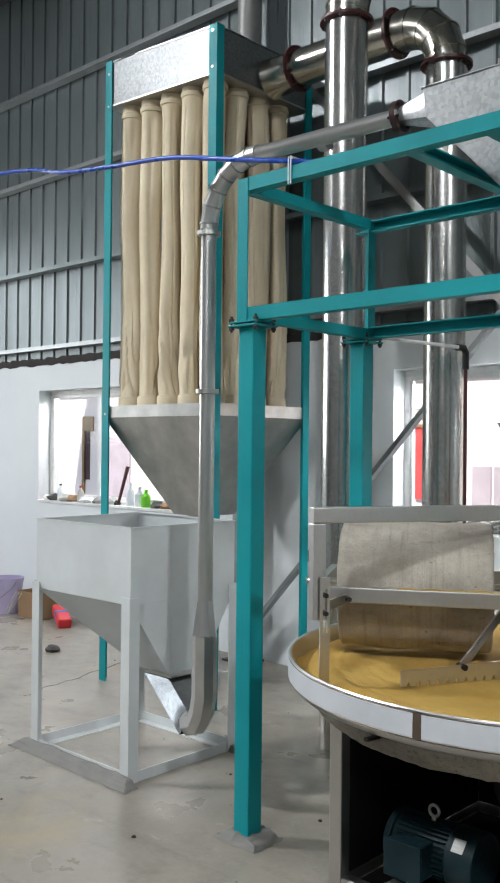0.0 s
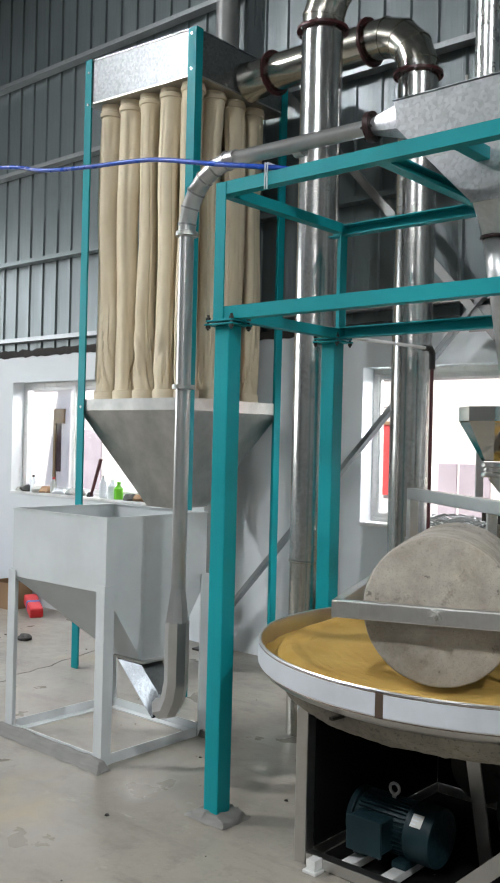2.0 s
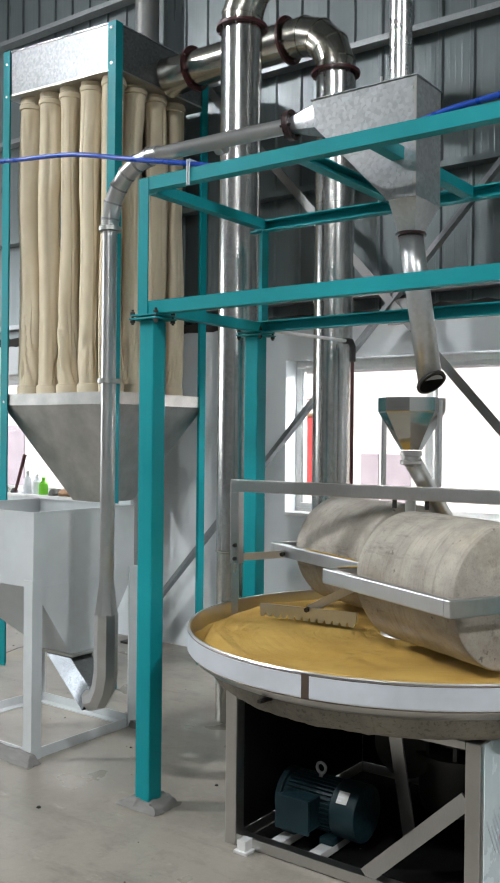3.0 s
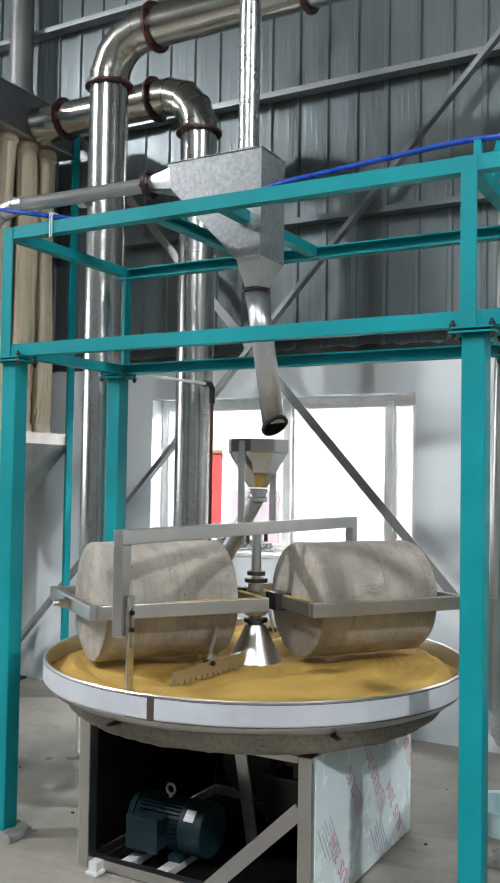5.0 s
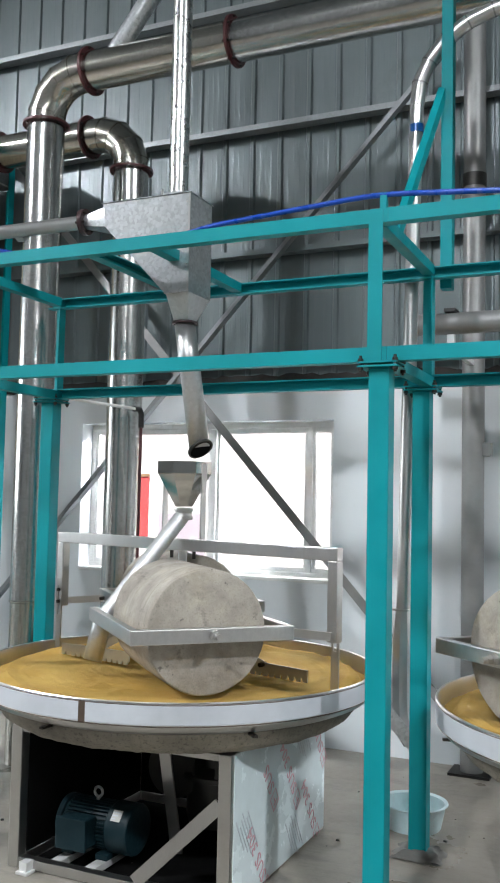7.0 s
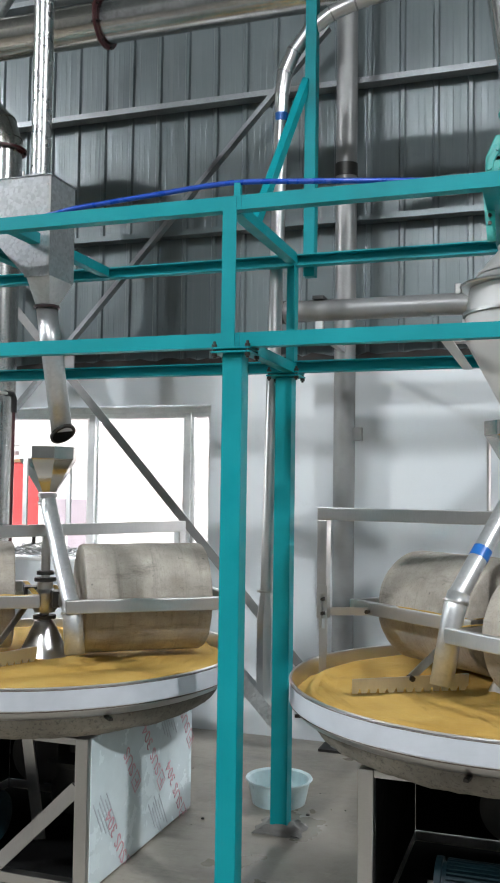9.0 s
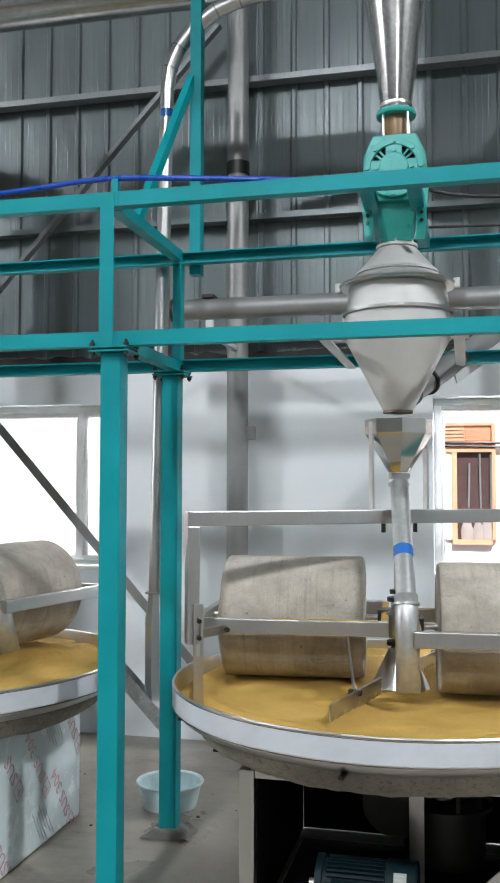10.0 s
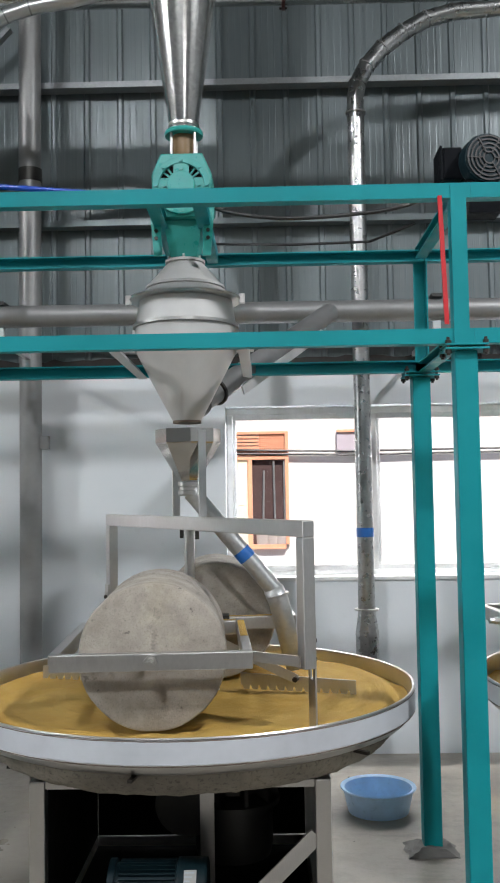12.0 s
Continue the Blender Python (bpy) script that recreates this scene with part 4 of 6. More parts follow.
        prof = [(x0, 0.03), (x0, 0.12), (x0, r0 - 0.014), (x0 + 0.004, r0 - 0.005), (x0 + 0.014, r0)] + [(x0 + 0.014 + (x1 - x0 - 0.028) * i / n, r0) for i in range(1, n)] + [(x1 - 0.014, r0), (x1 - 0.004, r0 - 0.005), (x1, r0 - 0.014), (x1, 0.12), (x1, 0.03)]
        rings = []
        for x, r in prof:
            row = []
            for i in range(seg):
                a = 2 * math.pi * i / seg
                p = Vector((x, r * math.cos(a), r * math.sin(a)))
                p += 0.0028 * noise.noise_vector(p * 9 + Vector((k, cx, 0))) + 0.0012 * noise.noise_vector(p * 40)
                row.append(bm.verts.new(p))
            rings.append(row)
        for a, b in zip(rings, rings[1:]):
            skin(bm, a, b)
        bm.faces.new(rings[0]), bm.faces.new(rings[-1][::-1])
        stone = part("stone_roller", bm, STONE, t, "weathered grey-beige cylindrical grinding stone")
        rollers.append((stone, m))
    # portal at 35 degrees ahead of the rollers
    for k in (0, 180):
        m = pose(0, 0, 0, 0, 0, turn + k)
        bm = B()
        box(bm, 0.822, 0.868, -0.022, 0.022, 1.005, 1.4295 - drop, m)
        part("portal_upright", bm, STAINLESS_FLAT, t, bevel=0.004)
        m2 = pose(0, 0, 0, 0, 0, turn + 3 + k)
        bm = B()
        box(bm, 0.812, 0.848, -0.016, -0.009, 0.772, 0.965, m2)
        box(bm, 0.812, 0.822, -0.016, -0.009, 0.965, 1.11, m2)
        box(bm, 0.838, 0.848, -0.016, -0.009, 0.965, 1.11, m2)
        box(bm, 0.812, 0.848, -0.016, -0.009, 1.11, 1.15, m2)
        wiper = part("rim_wiper", bm, STAINLESS, t, "slotted steel rim wiper strip")
        for z in (1.03, 1.09):
            part("wiper_bolt", rods((m2 @ Vector((0.830, -0.022, z)), m2 @ Vector((0.830, 0.002, z)), 0.009), seg=6), BOLT, wiper)
        spot = pose(0, 0, 0, 0, 0, k) @ Matrix.Translation((0.785, -0.01, 1.045 + lift)) @ pose(0, 0, 0, 0, 0, 7.2)
        bm = B()
        bar_between(bm, m @ Vector((0.845, -0.026, 1.03)), spot @ Vector((-0.12, 0.329, -0.012)), 0.008, 0.034)
        tie = part("tie_link", bm, STAINLESS, t, "flat steel link from portal to yoke")
        p = spot @ Vector((-0.12, 0.322, -0.012))
        part("link_bolt", rods((p, p + (m @ Vector((0, 1, 0)) - m @ Vector((0, 0, 0))) * 0.03, 0.010), seg=6), BOLT, tie)
        bm = B()
        box(bm, 0.116, 0.124, -0.016, 0.016, 1.486 - drop, 1.83 - drop, m)
        part("funnel_strap", bm, STAINLESS_FLAT, t)
        # toothed scraper and its arm
        m3 = pose(0, 0, 0, 0, 0, k) @ ((pose(-0.06, 0.05, 0, 0, 0, 38) if k else pose(-0.142, 0.098, 0, 0, 0, 38)) if drop else pose(0, 0, 0, 0, 0, 77))
        teeth = 13
        outline = [(0.21, 0.868), (0.673, 0.858)]
        for i in range(teeth):
            a, b = 0.673 - 0.463 * i / teeth, 0.673 - 0.463 * (i + 0.55) / teeth
            outline += [(a, 0.806), (b, 0.806), (b - 0.008, 0.822), (0.673 - 0.463 * (i + 1) / teeth + 0.004, 0.822)]
        bm = B()
        prism(bm, outline, -0.004, 0.004, m3)
        blade = part("scraper_blade", bm, STAINLESS_FLAT, t, "steel scraper blade with saw teeth")
        bm = B()
        bar_between(bm, m3 @ Vector((0.44, -0.010, 0.855)), m3 @ Vector((0.16, -0.16, 1.02)), 0.007, 0.035)
        part("scraper_arm", bm, STAINLESS_FLAT, t)
        bm = B()
        rod(bm, m3 @ Vector((0.44, -0.03, 0.855)), m3 @ Vector((0.44, 0.015, 0.855)), 0.011, seg=6)
        part("pivot_bolt", bm, BOLT, blade)
    m = pose(0, 0, -drop, 0, 0, turn)
    bm = B()
    box(bm, -0.868, 0.868, -0.022, 0.022, 1.430, 1.484, m)
    part("portal_beam", bm, STAINLESS_FLAT, t, bevel=0.004)
    for s in (-0.07, 0.07):
        part("beam_bolt", rods((m @ Vector((s, 0, 1.395)), m @ Vector((s, 0, 1.43)), 0.009), seg=6), BOLT, t)
    fun = part("funnel", turned([(0.125, 1.836), (0.129, 1.836), (0.129, 1.778), (0.042, 1.632), (0.038, 1.632), (0.124, 1.778)], (0, 0, -drop), 8, radians(57.5), True), POLISHED, t, "eight-sided stainless feed funnel")
    part("funnel_rim", turned([(0.1275, 1.839), (0.1335, 1.839), (0.1335, 1.784), (0.1295, 1.779), (0.1295, 1.835)], (0, 0, -drop), 8, radians(57.5), True), POLISHED, fun, "folded bright rim band")
    part("funnel_lining", turned([(0.074, 1.70), (0.0, 1.702)], (0, 0, -drop), 8, radians(57.5)), MEAL, fun, "cornmeal inside the funnel")
    part("neck", turned([(0.036, 1.57), (0.043, 1.575), (0.043, 1.588), (0.038, 1.592), (0.038, 1.606), (0.044, 1.610), (0.044, 1.624), (0.038, 1.628)], (0, 0, -drop), 24), STAINLESS, fun)
    m = pose(0, 0, 0, 0, 0, 100.5 + drop * 80)
    a, b, c = m @ Vector((0.01, 0, 1.585 - drop)), m @ Vector((0.352 + drop * 0.3, 0, 1.172 - drop * 1.3)), m @ Vector((0.430, 0, 0.862))
    chute = part("feed_chute", swept([a, b], 0.036, 24), TUBE, t, "bright sheet-metal feed tube")
    bm = B()
    sweep(bm, [b + (a - b).normalized() * 0.02, b + (c - b) * 0.12, c], 0.040, 24, caps=False)
    lower = part("chute_end", bm, TUBE, chute)
    lower.modifiers.new("thickness", "SOLIDIFY").thickness = -0.002
    bm = B()
    d = (c - b).normalized()
    rod(bm, b + d * 0.01, b + d * 0.018, 0.048, seg=24)
    part("chute_collar", bm, STAINLESS, chute)
    if tape:
        bm = B()
        p = a + (b - a) * 0.58
        rod(bm, p, p + (b - a).normalized() * 0.045, 0.0372, seg=24)
        part("tape_band", bm, BLUE_TAPE, chute, "strip of blue tape")
    return t, rollers


# ---- ducts and machines over the mills ----
def flange(parent, p, axis, r, material=RED_RING, thick=0.008, bolts=8):
    p, axis = Vector(p), Vector(axis).normalized()
    bm = B()
    outer_a, outer_b = ring(bm, p - axis * thick, axis, r + 0.028, 40), ring(bm, p + axis * thick, axis, r + 0.028, 40)
    inner_a, inner_b = ring(bm, p - axis * thick, axis, r + 0.001, 40), ring(bm, p + axis * thick, axis, r + 0.001, 40)
    skin(bm, outer_a, outer_b), skin(bm, inner_b, inner_a), skin(bm, inner_a, outer_a), skin(bm, outer_b, inner_b)
    f = part("flange", bm, material, parent, "dark red bolted flange ring" if material is RED_RING else "")
    u = axis.orthogonal().normalized()
    w = axis.cross(u)
    for i in range(bolts):
        k = 2 * math.pi * (i + 0.5) / bolts
        q = p + (r + 0.016) * (math.cos(k) * u + math.sin(k) * w)
        part("flange_bolt", rods((q - axis * (thick + 0.012), q + axis * (thick + 0.012), 0.006), seg=6), BOLT, f)
    return f


def gored(parent, points, r, material, seam=True, seg=36):
    """A duct bend made of straight gores, each a part of its own."""
    bm = B()
    sweep(bm, points, r, seg)
    e = part("elbow", bm, material, parent)
    if seam:
        for i in range(1, len(points) - 1):
            a, b, c = Vector(points[i - 1]), Vector(points[i]), Vector(points[i + 1])
            d = ((b - a).normalized() + (c - b).normalized()).normalized()
            bm = B()
            rod(bm, b - d * 0.004, b + d * 0.004, r + 0.004, seg=seg)
            part("seam", bm, material if r > 0.06 else PIPE_GREY, e)
    return e


def ducts():
    R = 0.113
    # from the filter head down the wall side
    t = thing("exhaust_duct", "shiny spiral steel duct from the filter down beside the window", "duct")
    y, z, x = 4.3, 3.955, -1.43
    bm = B()
    rod(bm, (-2.705, y - 0.02, z - 0.02), (-2.50, y, z), 0.125, R, 36)
    part("transition", bm, DUCT_SMOOTH, t)
    part("straight", rods(((-2.50, y, z), (-1.74, y, z), R), seg=40), DUCT_SMOOTH, t)
    gored(t, [(-1.745, y, z)] + arc((-1.68, y, z - 0.25), 0.25, 82, 8, 3) + [(x, y, z - 0.26)], R, DUCT_SMOOTH)
    part("downpipe", rods(((x, y, z - 0.255), (x, y, 0.02), R), seg=40), DUCT, t)
    flange(t, (-2.49, y, z), (1, 0, 0), R), flange(t, (-1.76, y, z), (1, 0, 0), R), flange(t, (x, y, z - 0.275), (0, 0, 1), R)
    for zz in (2.05, 2.92):
        part("seam", rods(((x, y, zz), (x, y, zz + 0.006), R + 0.003), seg=40), DUCT, t)
    # the riser and the long overhead run
    t = thing("overhead_duct", "shiny steel riser duct bending into a long overhead run", "duct")
    x, y, z = -1.72, 3.78, 4.11
    part("riser", rods(((x, y, 0.95), (x, y, 3.84), R), seg=40), DUCT, t)
    part("riser_foot", rods(((x, y, 0.02), (x, y, 0.95), R * 0.97), seg=40), DUCT_SMOOTH, t)
    gored(t, [(x, y, 3.84)] + arc((x + 0.25, y, z - 0.25), 0.25, 172, 98, 3) + [(-1.44, y, z)], R, DUCT_SMOOTH)
    part("straight", rods(((-1.44, y, z), (-0.45, y, z), R), seg=40), DUCT_SMOOTH, t)
    part("straight", rods(((-0.45, y, z), (2.2, y, z - 0.005), R), seg=40), DUCT, t)
    part("straight", rods(((2.2, y, z - 0.005), (8.1, y, z - 0.01), R), seg=40), DUCT, t)
    for p, a in (((x, y, 3.825), (0, 0, 1)), ((-1.40, y, z), (1, 0, 0)), ((-0.45, y, z), (1, 0, 0)), ((2.2, y, z), (1, 0, 0))):
        flange(t, p, a, R)
    part("joint_bead", turned([(R + 0.0005, 0.942), (R + 0.004, 0.946), (R + 0.004, 0.954), (R + 0.0005, 0.958)], (x, y, 0), 40, closed=True), DUCT_SMOOTH, t)
    part("branch", rods(((-1.22, y - 0.03, z + 0.06), (-0.55, y - 0.03, 5.0), 0.055), seg=28), GALV, t, "slanting branch pipe")
    # pipe that lifts the meal from the bin to the settling box
    t = thing("lift_pipe", "thin galvanised pneumatic lift pipe from the bin", "pipe")
    x, y = -1.725, 2.79
    top = 2.83
    part("riser", rods(((x, y, 0.90), (x, y, 2.56), 0.034), seg=24), THIN_PIPE, t)
    gored(t, [(x, y, 2.55)] + arc((x + 0.27, y, top - 0.27), 0.27, 176, 95, 5) + [(x + 0.30, y, top)], 0.040, THIN_PIPE)
    part("run", rods(((x + 0.29, y, top), (-0.82, 2.92, 2.875), 0.033), seg=24), THIN_PIPE, t)
    for z in (1.83, 2.535):
        part("clamp", turned([(0.035, z - 0.012), (0.052, z - 0.010), (0.052, z + 0.010), (0.035, z + 0.012)], (x, y, 0), 24), DULL, t)
    bm = B()
    p = Vector((-1.15, 2.885, 2.85))
    rod(bm, p - Vector((0.02, 0.002, 0.001)), p + Vector((0.02, 0.002, 0.001)), 0.042, seg=24)
    part("clamp", bm, THIN_PIPE, t)
    bm = B()
    rod(bm, (x, y, 0.90), (x, y, 0.745), 0.036, 0.058, seg=8, phase=radians(22.5))
    part("reducer", bm, THIN_PIPE, t)
    bm = B()
    sweep(bm, [(x, y, 0.75), (x, y, 0.47), (x - 0.015, y, 0.40), (x - 0.05, y + 0.005, 0.345), (x - 0.11, y + 0.015, 0.325)], 0.056, 8)
    part("intake", bm, THIN_PIPE, t, "eight-sided galvanised intake bend")
    flange(t, (-0.806, 2.923, 2.876), (1, 0.05, 0.02), 0.034, BLACK_RING, 0.012, 6)
    # settling box over the first mill
    t = thing("settling_box", "spangled galvanised settling box with slanting hopper bottom", "sheet-metal box")
    y0, y1 = 2.84, 3.055
    bm = B()
    prism(bm, [(-0.652, 2.922), (-0.194, 2.922), (-0.192, 2.475), (-0.310, 2.475), (-0.640, 2.815)], y0, y1)
    part("body", bm, GALV, t, bevel=0.004)
    part("top_flange", boxes((-0.658, -0.188, y0 - 0.005, y1 + 0.005, 2.9225, 2.9255)), GALV, t)
    part("corner_seam", boxes((-0.200, -0.190, y0 - 0.0035, y0 - 0.0005, 2.48, 2.92)), THIN_PIPE, t)
    for z in (2.60, 2.75, 2.88):
        part("rivet", rods(((-0.206, y0 - 0.006, z), (-0.206, y0, z), 0.004), seg=8), STAINLESS, t)
    bm = B()
    a = ring(bm, (-0.795, 2.925, 2.876), (1, 0, 0), 0.036, 16, radians(45))
    b = [bm.verts.new((-0.651, 2.945 + 0.085 * max(-1, min(1, 1.5 * (v.co.y - 2.925) / 0.036)), 2.868 + 0.047 * max(-1, min(1, 1.5 * (v.co.z - 2.876) / 0.036)))) for v in a]
    skin(bm, a, b)
    part("inlet_cone", bm, GALV, t)
    bm = B()
    lo = ring(bm, (-0.262, 2.945, 2.362), (0, 0, 1), 0.048, 16, radians(45))
    hi = [bm.verts.new((-0.251 + 0.058 * max(-1, min(1, 1.45 * (v.co.x + 0.262) / 0.048)), 2.947 + 0.10 * max(-1, min(1, 1.45 * (v.co.y - 2.945) / 0.048)), 2.478)) for v in lo]
    skin(bm, lo, hi)
    part("outlet_cone", bm, TUBE, t)
    part("clamp_ring", turned([(0.049, 2.352), (0.058, 2.352), (0.060, 2.358), (0.058, 2.364), (0.049, 2.364)], (-0.262, 2.945, 0), 32, closed=True), BLACK_RING, t, "dark clamp ring")
    part("seam", boxes((-0.313, -0.189, y0 - 0.004, y0 - 0.001, 2.474, 2.482)), GALV, t)
    part("top_pipe", rods(((-0.322, 2.96, 2.955), (-0.322, 2.96, 6.2), 0.044), seg=28), SOFT_STEEL, t)
    part("pipe_collar", boxes((-0.385, -0.259, 2.90, 3.02, 2.926, 2.938), (-0.372, -0.272, 2.91, 3.01, 2.939, 2.962)), GALV, t, bevel=0.003)
    for sx in (-0.375, -0.269):
        part("collar_bolt", rods(((sx, 2.905, 2.93), (sx, 2.905, 2.975), 0.006), seg=6), STAINLESS, t)
    tube = B()
    end = Vector((-0.196, 2.99, 1.80))
    sweep(tube, [(-0.262, 2.945, 2.356), (-0.244, 2.957, 2.20), end], 0.047, 28, caps=False)
    sp = part("spout", tube, TUBE, t, "slanting galvanised spout with an open cut end")
    sp.modifiers.new("thickness", "SOLIDIFY").thickness = 0.002
    part("spout_joint", rods(((-0.2465, 2.955, 2.215), (-0.2435, 2.957, 2.195), 0.0495), seg=28), THIN_PIPE, sp)
    facing = Vector((0.63, -0.23, -0.77)).normalized()
    mouth = end + facing * 0.004
    part("spout_tip", rods((mouth, mouth + facing * 0.010, 0.060), seg=32), IRON, sp, "dark oblique mouth ring of the spout")
    # near-black disc stands for the unlit inside of the spout
    part("mouth_inside", rods((mouth + facing * 0.0102, mouth + facing * 0.0112, 0.050), seg=32), SHADED_INSIDE, sp)
    # rotary valve, white hopper and cyclone over the second mill
    cx, cy = 1.765, 3.02
    t = thing("cyclone", "bright steel cyclone cone above the rotary valve", "cyclone", (cx, cy, 0))
    part("cone", turned([(0.050, 3.045), (0.056, 3.045), (0.195, 4.0), (0.235, 4.3), (0.235, 5.2), (0.0, 5.2)], seg=48), DUCT, t)
    part("neck_ring", turned([(0.056, 3.058), (0.062, 3.060), (0.062, 3.072), (0.057, 3.074)], seg=40), STAINLESS, t)
    t = thing("rotary_valve", "teal cast rotary valve with a four-spoked round cover", "valve", (cx, cy, 0))
    part("top_flange", turned([(0.045, 3.022), (0.076, 3.022), (0.079, 3.030), (0.076, 3.040), (0.045, 3.040)], seg=32), TEAL_CAST, t)
    part("sight_glass", rods(((0, 0, 2.91), (0, 0, 3.021), 0.045), seg=28), BROWN_GLASS, t, "brown dusty sight glass")
    for k in range(4):
        a = radians(45 + 90 * k)
        part("tie_rod", rods(((0.066 * math.cos(a), 0.066 * math.sin(a), 2.90), (0.066 * math.cos(a), 0.066 * math.sin(a), 3.045), 0.006), seg=8), STAINLESS, t)
    bm = B()
    prism(bm, [(-0.082, 2.908), (0.082, 2.908), (0.118, 2.825), (0.118, 2.73), (0.084, 2.655), (-0.084, 2.655), (-0.118, 2.73), (-0.118, 2.825)], -0.125, 0.125)
    part("housing", bm, TEAL_CAST, t, bevel=0.006)
    zc = 2.774
    bm = B()
    rows = [ring(bm, (0, y, zc), (0, 1, 0), q, 48) for y, q in ((-0.126, 0.112), (-0.146, 0.112), (-0.146, 0.088), (-0.126, 0.088))]
    for p, q in zip(rows, rows[1:] + rows[:1]):
        skin(bm, p, q)
    cover = part("round_cover", bm, TEAL_CAST, t, bevel=0.003)
    # near-black disc paints in the shade between the spokes
    part("cover_well", rods(((0, -0.1285, zc), (0, -0.1255, zc), 0.088), seg=40), SHADED_INSIDE, cover, "near-black disc standing for the shaded gap behind the spokes")
    part("boss", rods(((0, -0.160, zc), (0, -0.129, zc), 0.055), seg=36), TEAL_CAST, cover, bevel=0.006)
    for k in range(4):
        bm = B()
        box(bm, -0.030, 0.030, -0.143, -0.1287, 0.050, 0.0885, Matrix.Translation((0, 0, zc)) @ pose(0, 0, 0, 0, 90 * k, 0))
        part("spoke", bm, TEAL_CAST, cover)
        for w in (38, 52):
            bm = B()
            box(bm, -0.003, 0.003, -0.140, -0.1288, 0.050, 0.0885, Matrix.Translation((0, 0, zc)) @ pose(0, 0, 0, 0, 90 * k + w, 0))
            part("rib", bm, TEAL_CAST, cover)
        for w, q in ((0, 0.100), (45, 0.100), (0, 0.066)):
            p = Matrix.Translation((0, 0, zc)) @ pose(0, 0, 0, 0, 90 * k + w, 0) @ Vector((0, -0.154 if q > 0.09 else -0.150, q))
            part("cover_bolt", rods((p, p + Vector((0, 0.009, 0)), 0.008), seg=6), TEAL_CAST, cover)
    for sx in (-1, 1):
        bm = B()
        prism(bm, [(sx * 0.086, 2.70), (sx * 0.128, 2.70), (sx * 0.110, 2.50), (sx * 0.078, 2.50)] if sx > 0 else [(-0.128, 2.70), (-0.086, 2.70), (-0.078, 2.50), (-0.110, 2.50)], -0.128, -0.120)
        b2 = part("side_bracket", bm, TEAL_CAST, t)
        for z in (2.60, 2.57):
            part("bracket_bolt", rods(((sx * 0.101, -0.134, z), (sx * 0.101, -0.1285, z), 0.008), seg=6), BOLT, b2)
    bm = B()
    frustum(bm, (-0.052, 0.052, -0.07, 0.07, 2.512), (-0.078, 0.078, -0.09, 0.09, 2.654))
    part("outlet", bm, TEAL_CAST, t)
    t = thing("feed_hopper", "white painted steel feed hopper with flanged belly", "hopper", (cx, cy, 0))
    part("neck_flange", turned([(0.045, 2.500), (0.080, 2.500), (0.080, 2.511), (0.045, 2.511)], seg=40), WHITE_HOP, t)
    for k in range(6):
        a = radians(30 + 60 * k)
        part("neck_bolt", rods(((0.070 * math.cos(a), 0.070 * math.sin(a), 2.505), (0.070 * math.cos(a), 0.070 * math.sin(a), 2.524), 0.006), seg=6), STAINLESS, t)
    part("upper_cone", turned([(0.060, 2.4995), (0.072, 2.4995), (0.150, 2.408), (0.10, 2.408)], seg=48), WHITE_HOP, t)
    part("shoulder", turned([(0.10, 2.407), (0.156, 2.407), (0.160, 2.396), (0.152, 2.394), (0.196, 2.358), (0.10, 2.358)], seg=48), WHITE_HOP, t)
    part("belt_ring", turned([(0.10, 2.345), (0.222, 2.345), (0.226, 2.351), (0.222, 2.357), (0.10, 2.357)], seg=56), STAINLESS, t)
    part("belly", turned([(0.10, 2.344), (0.186, 2.344), (0.200, 2.250), (0.10, 2.250)], seg=56), WHITE_HOP, t)
    part("lower_ring", turned([(0.10, 2.236), (0.212, 2.236), (0.212, 2.249), (0.10, 2.249)], seg=56), STAINLESS, t)
    part("drum", turned([(0.10, 2.15), (0.196, 2.15), (0.202, 2.235), (0.10, 2.235)], seg=56), WHITE_HOP, t)
    part("lower_cone", turned([(0.046, 1.858), (0.052, 1.858), (0.200, 2.140), (0.10, 2.149)], seg=56), WHITE_HOP, t)
    part("cone_lip", turned([(0.10, 2.141), (0.207, 2.141), (0.207, 2.1485), (0.10, 2.1485)], seg=56), STAINLESS, t)
    part("outlet_rim", turned([(0.052, 1.857), (0.057, 1.857), (0.057, 1.868), (0.056, 1.868)], seg=40), WELD, t, "brown rusty outlet rim")
    for s in (-1, 1):
        part("lug", boxes((s * 0.226 - 0.012, s * 0.226 + 0.012, -0.045, -0.025, 2.328, 2.368)), STAINLESS, t, bevel=0.004)
        part("foot", boxes((s * 0.235 - 0.035, s * 0.235 + 0.035, -0.03, 0.03, 2.142, 2.149), (s * 0.205 - 0.006, s * 0.205 + 0.006, -0.03, 0.03, 2.149, 2.23)), WHITE_HOP, t)
    # return chute behind the hopper
    t = thing("return_chute", "grey steel slanting chute tube with a collar", "chute")
    a, b = Vector((2.43, 4.22, 2.53)), Vector((1.80, 3.27, 1.965))
    part("tube", rods((a, b, 0.05), seg=28), PIPE_GREY, t)
    d = (b - a).normalized()
    part("collar", rods((b - d * 0.13, b - d * 0.118, 0.062), seg=28), IRON, t)
    part("mouth", rods((b, b + d * 0.10, 0.058), seg=28), IRON, t)
    bm = B()
    bar_between(bm, a + Vector((0.07, 0, -0.03)) + d * 0.25, b + Vector((0.07, 0, -0.03)) - d * 0.22, 0.008, 0.04)
    part("support_strip", bm, RAIL_STEEL, t, "pale flat support strip")
    # horizontal collector
    t = thing("collector_pipe", "dull grey horizontal collector pipe on wall hangers", "pipe")
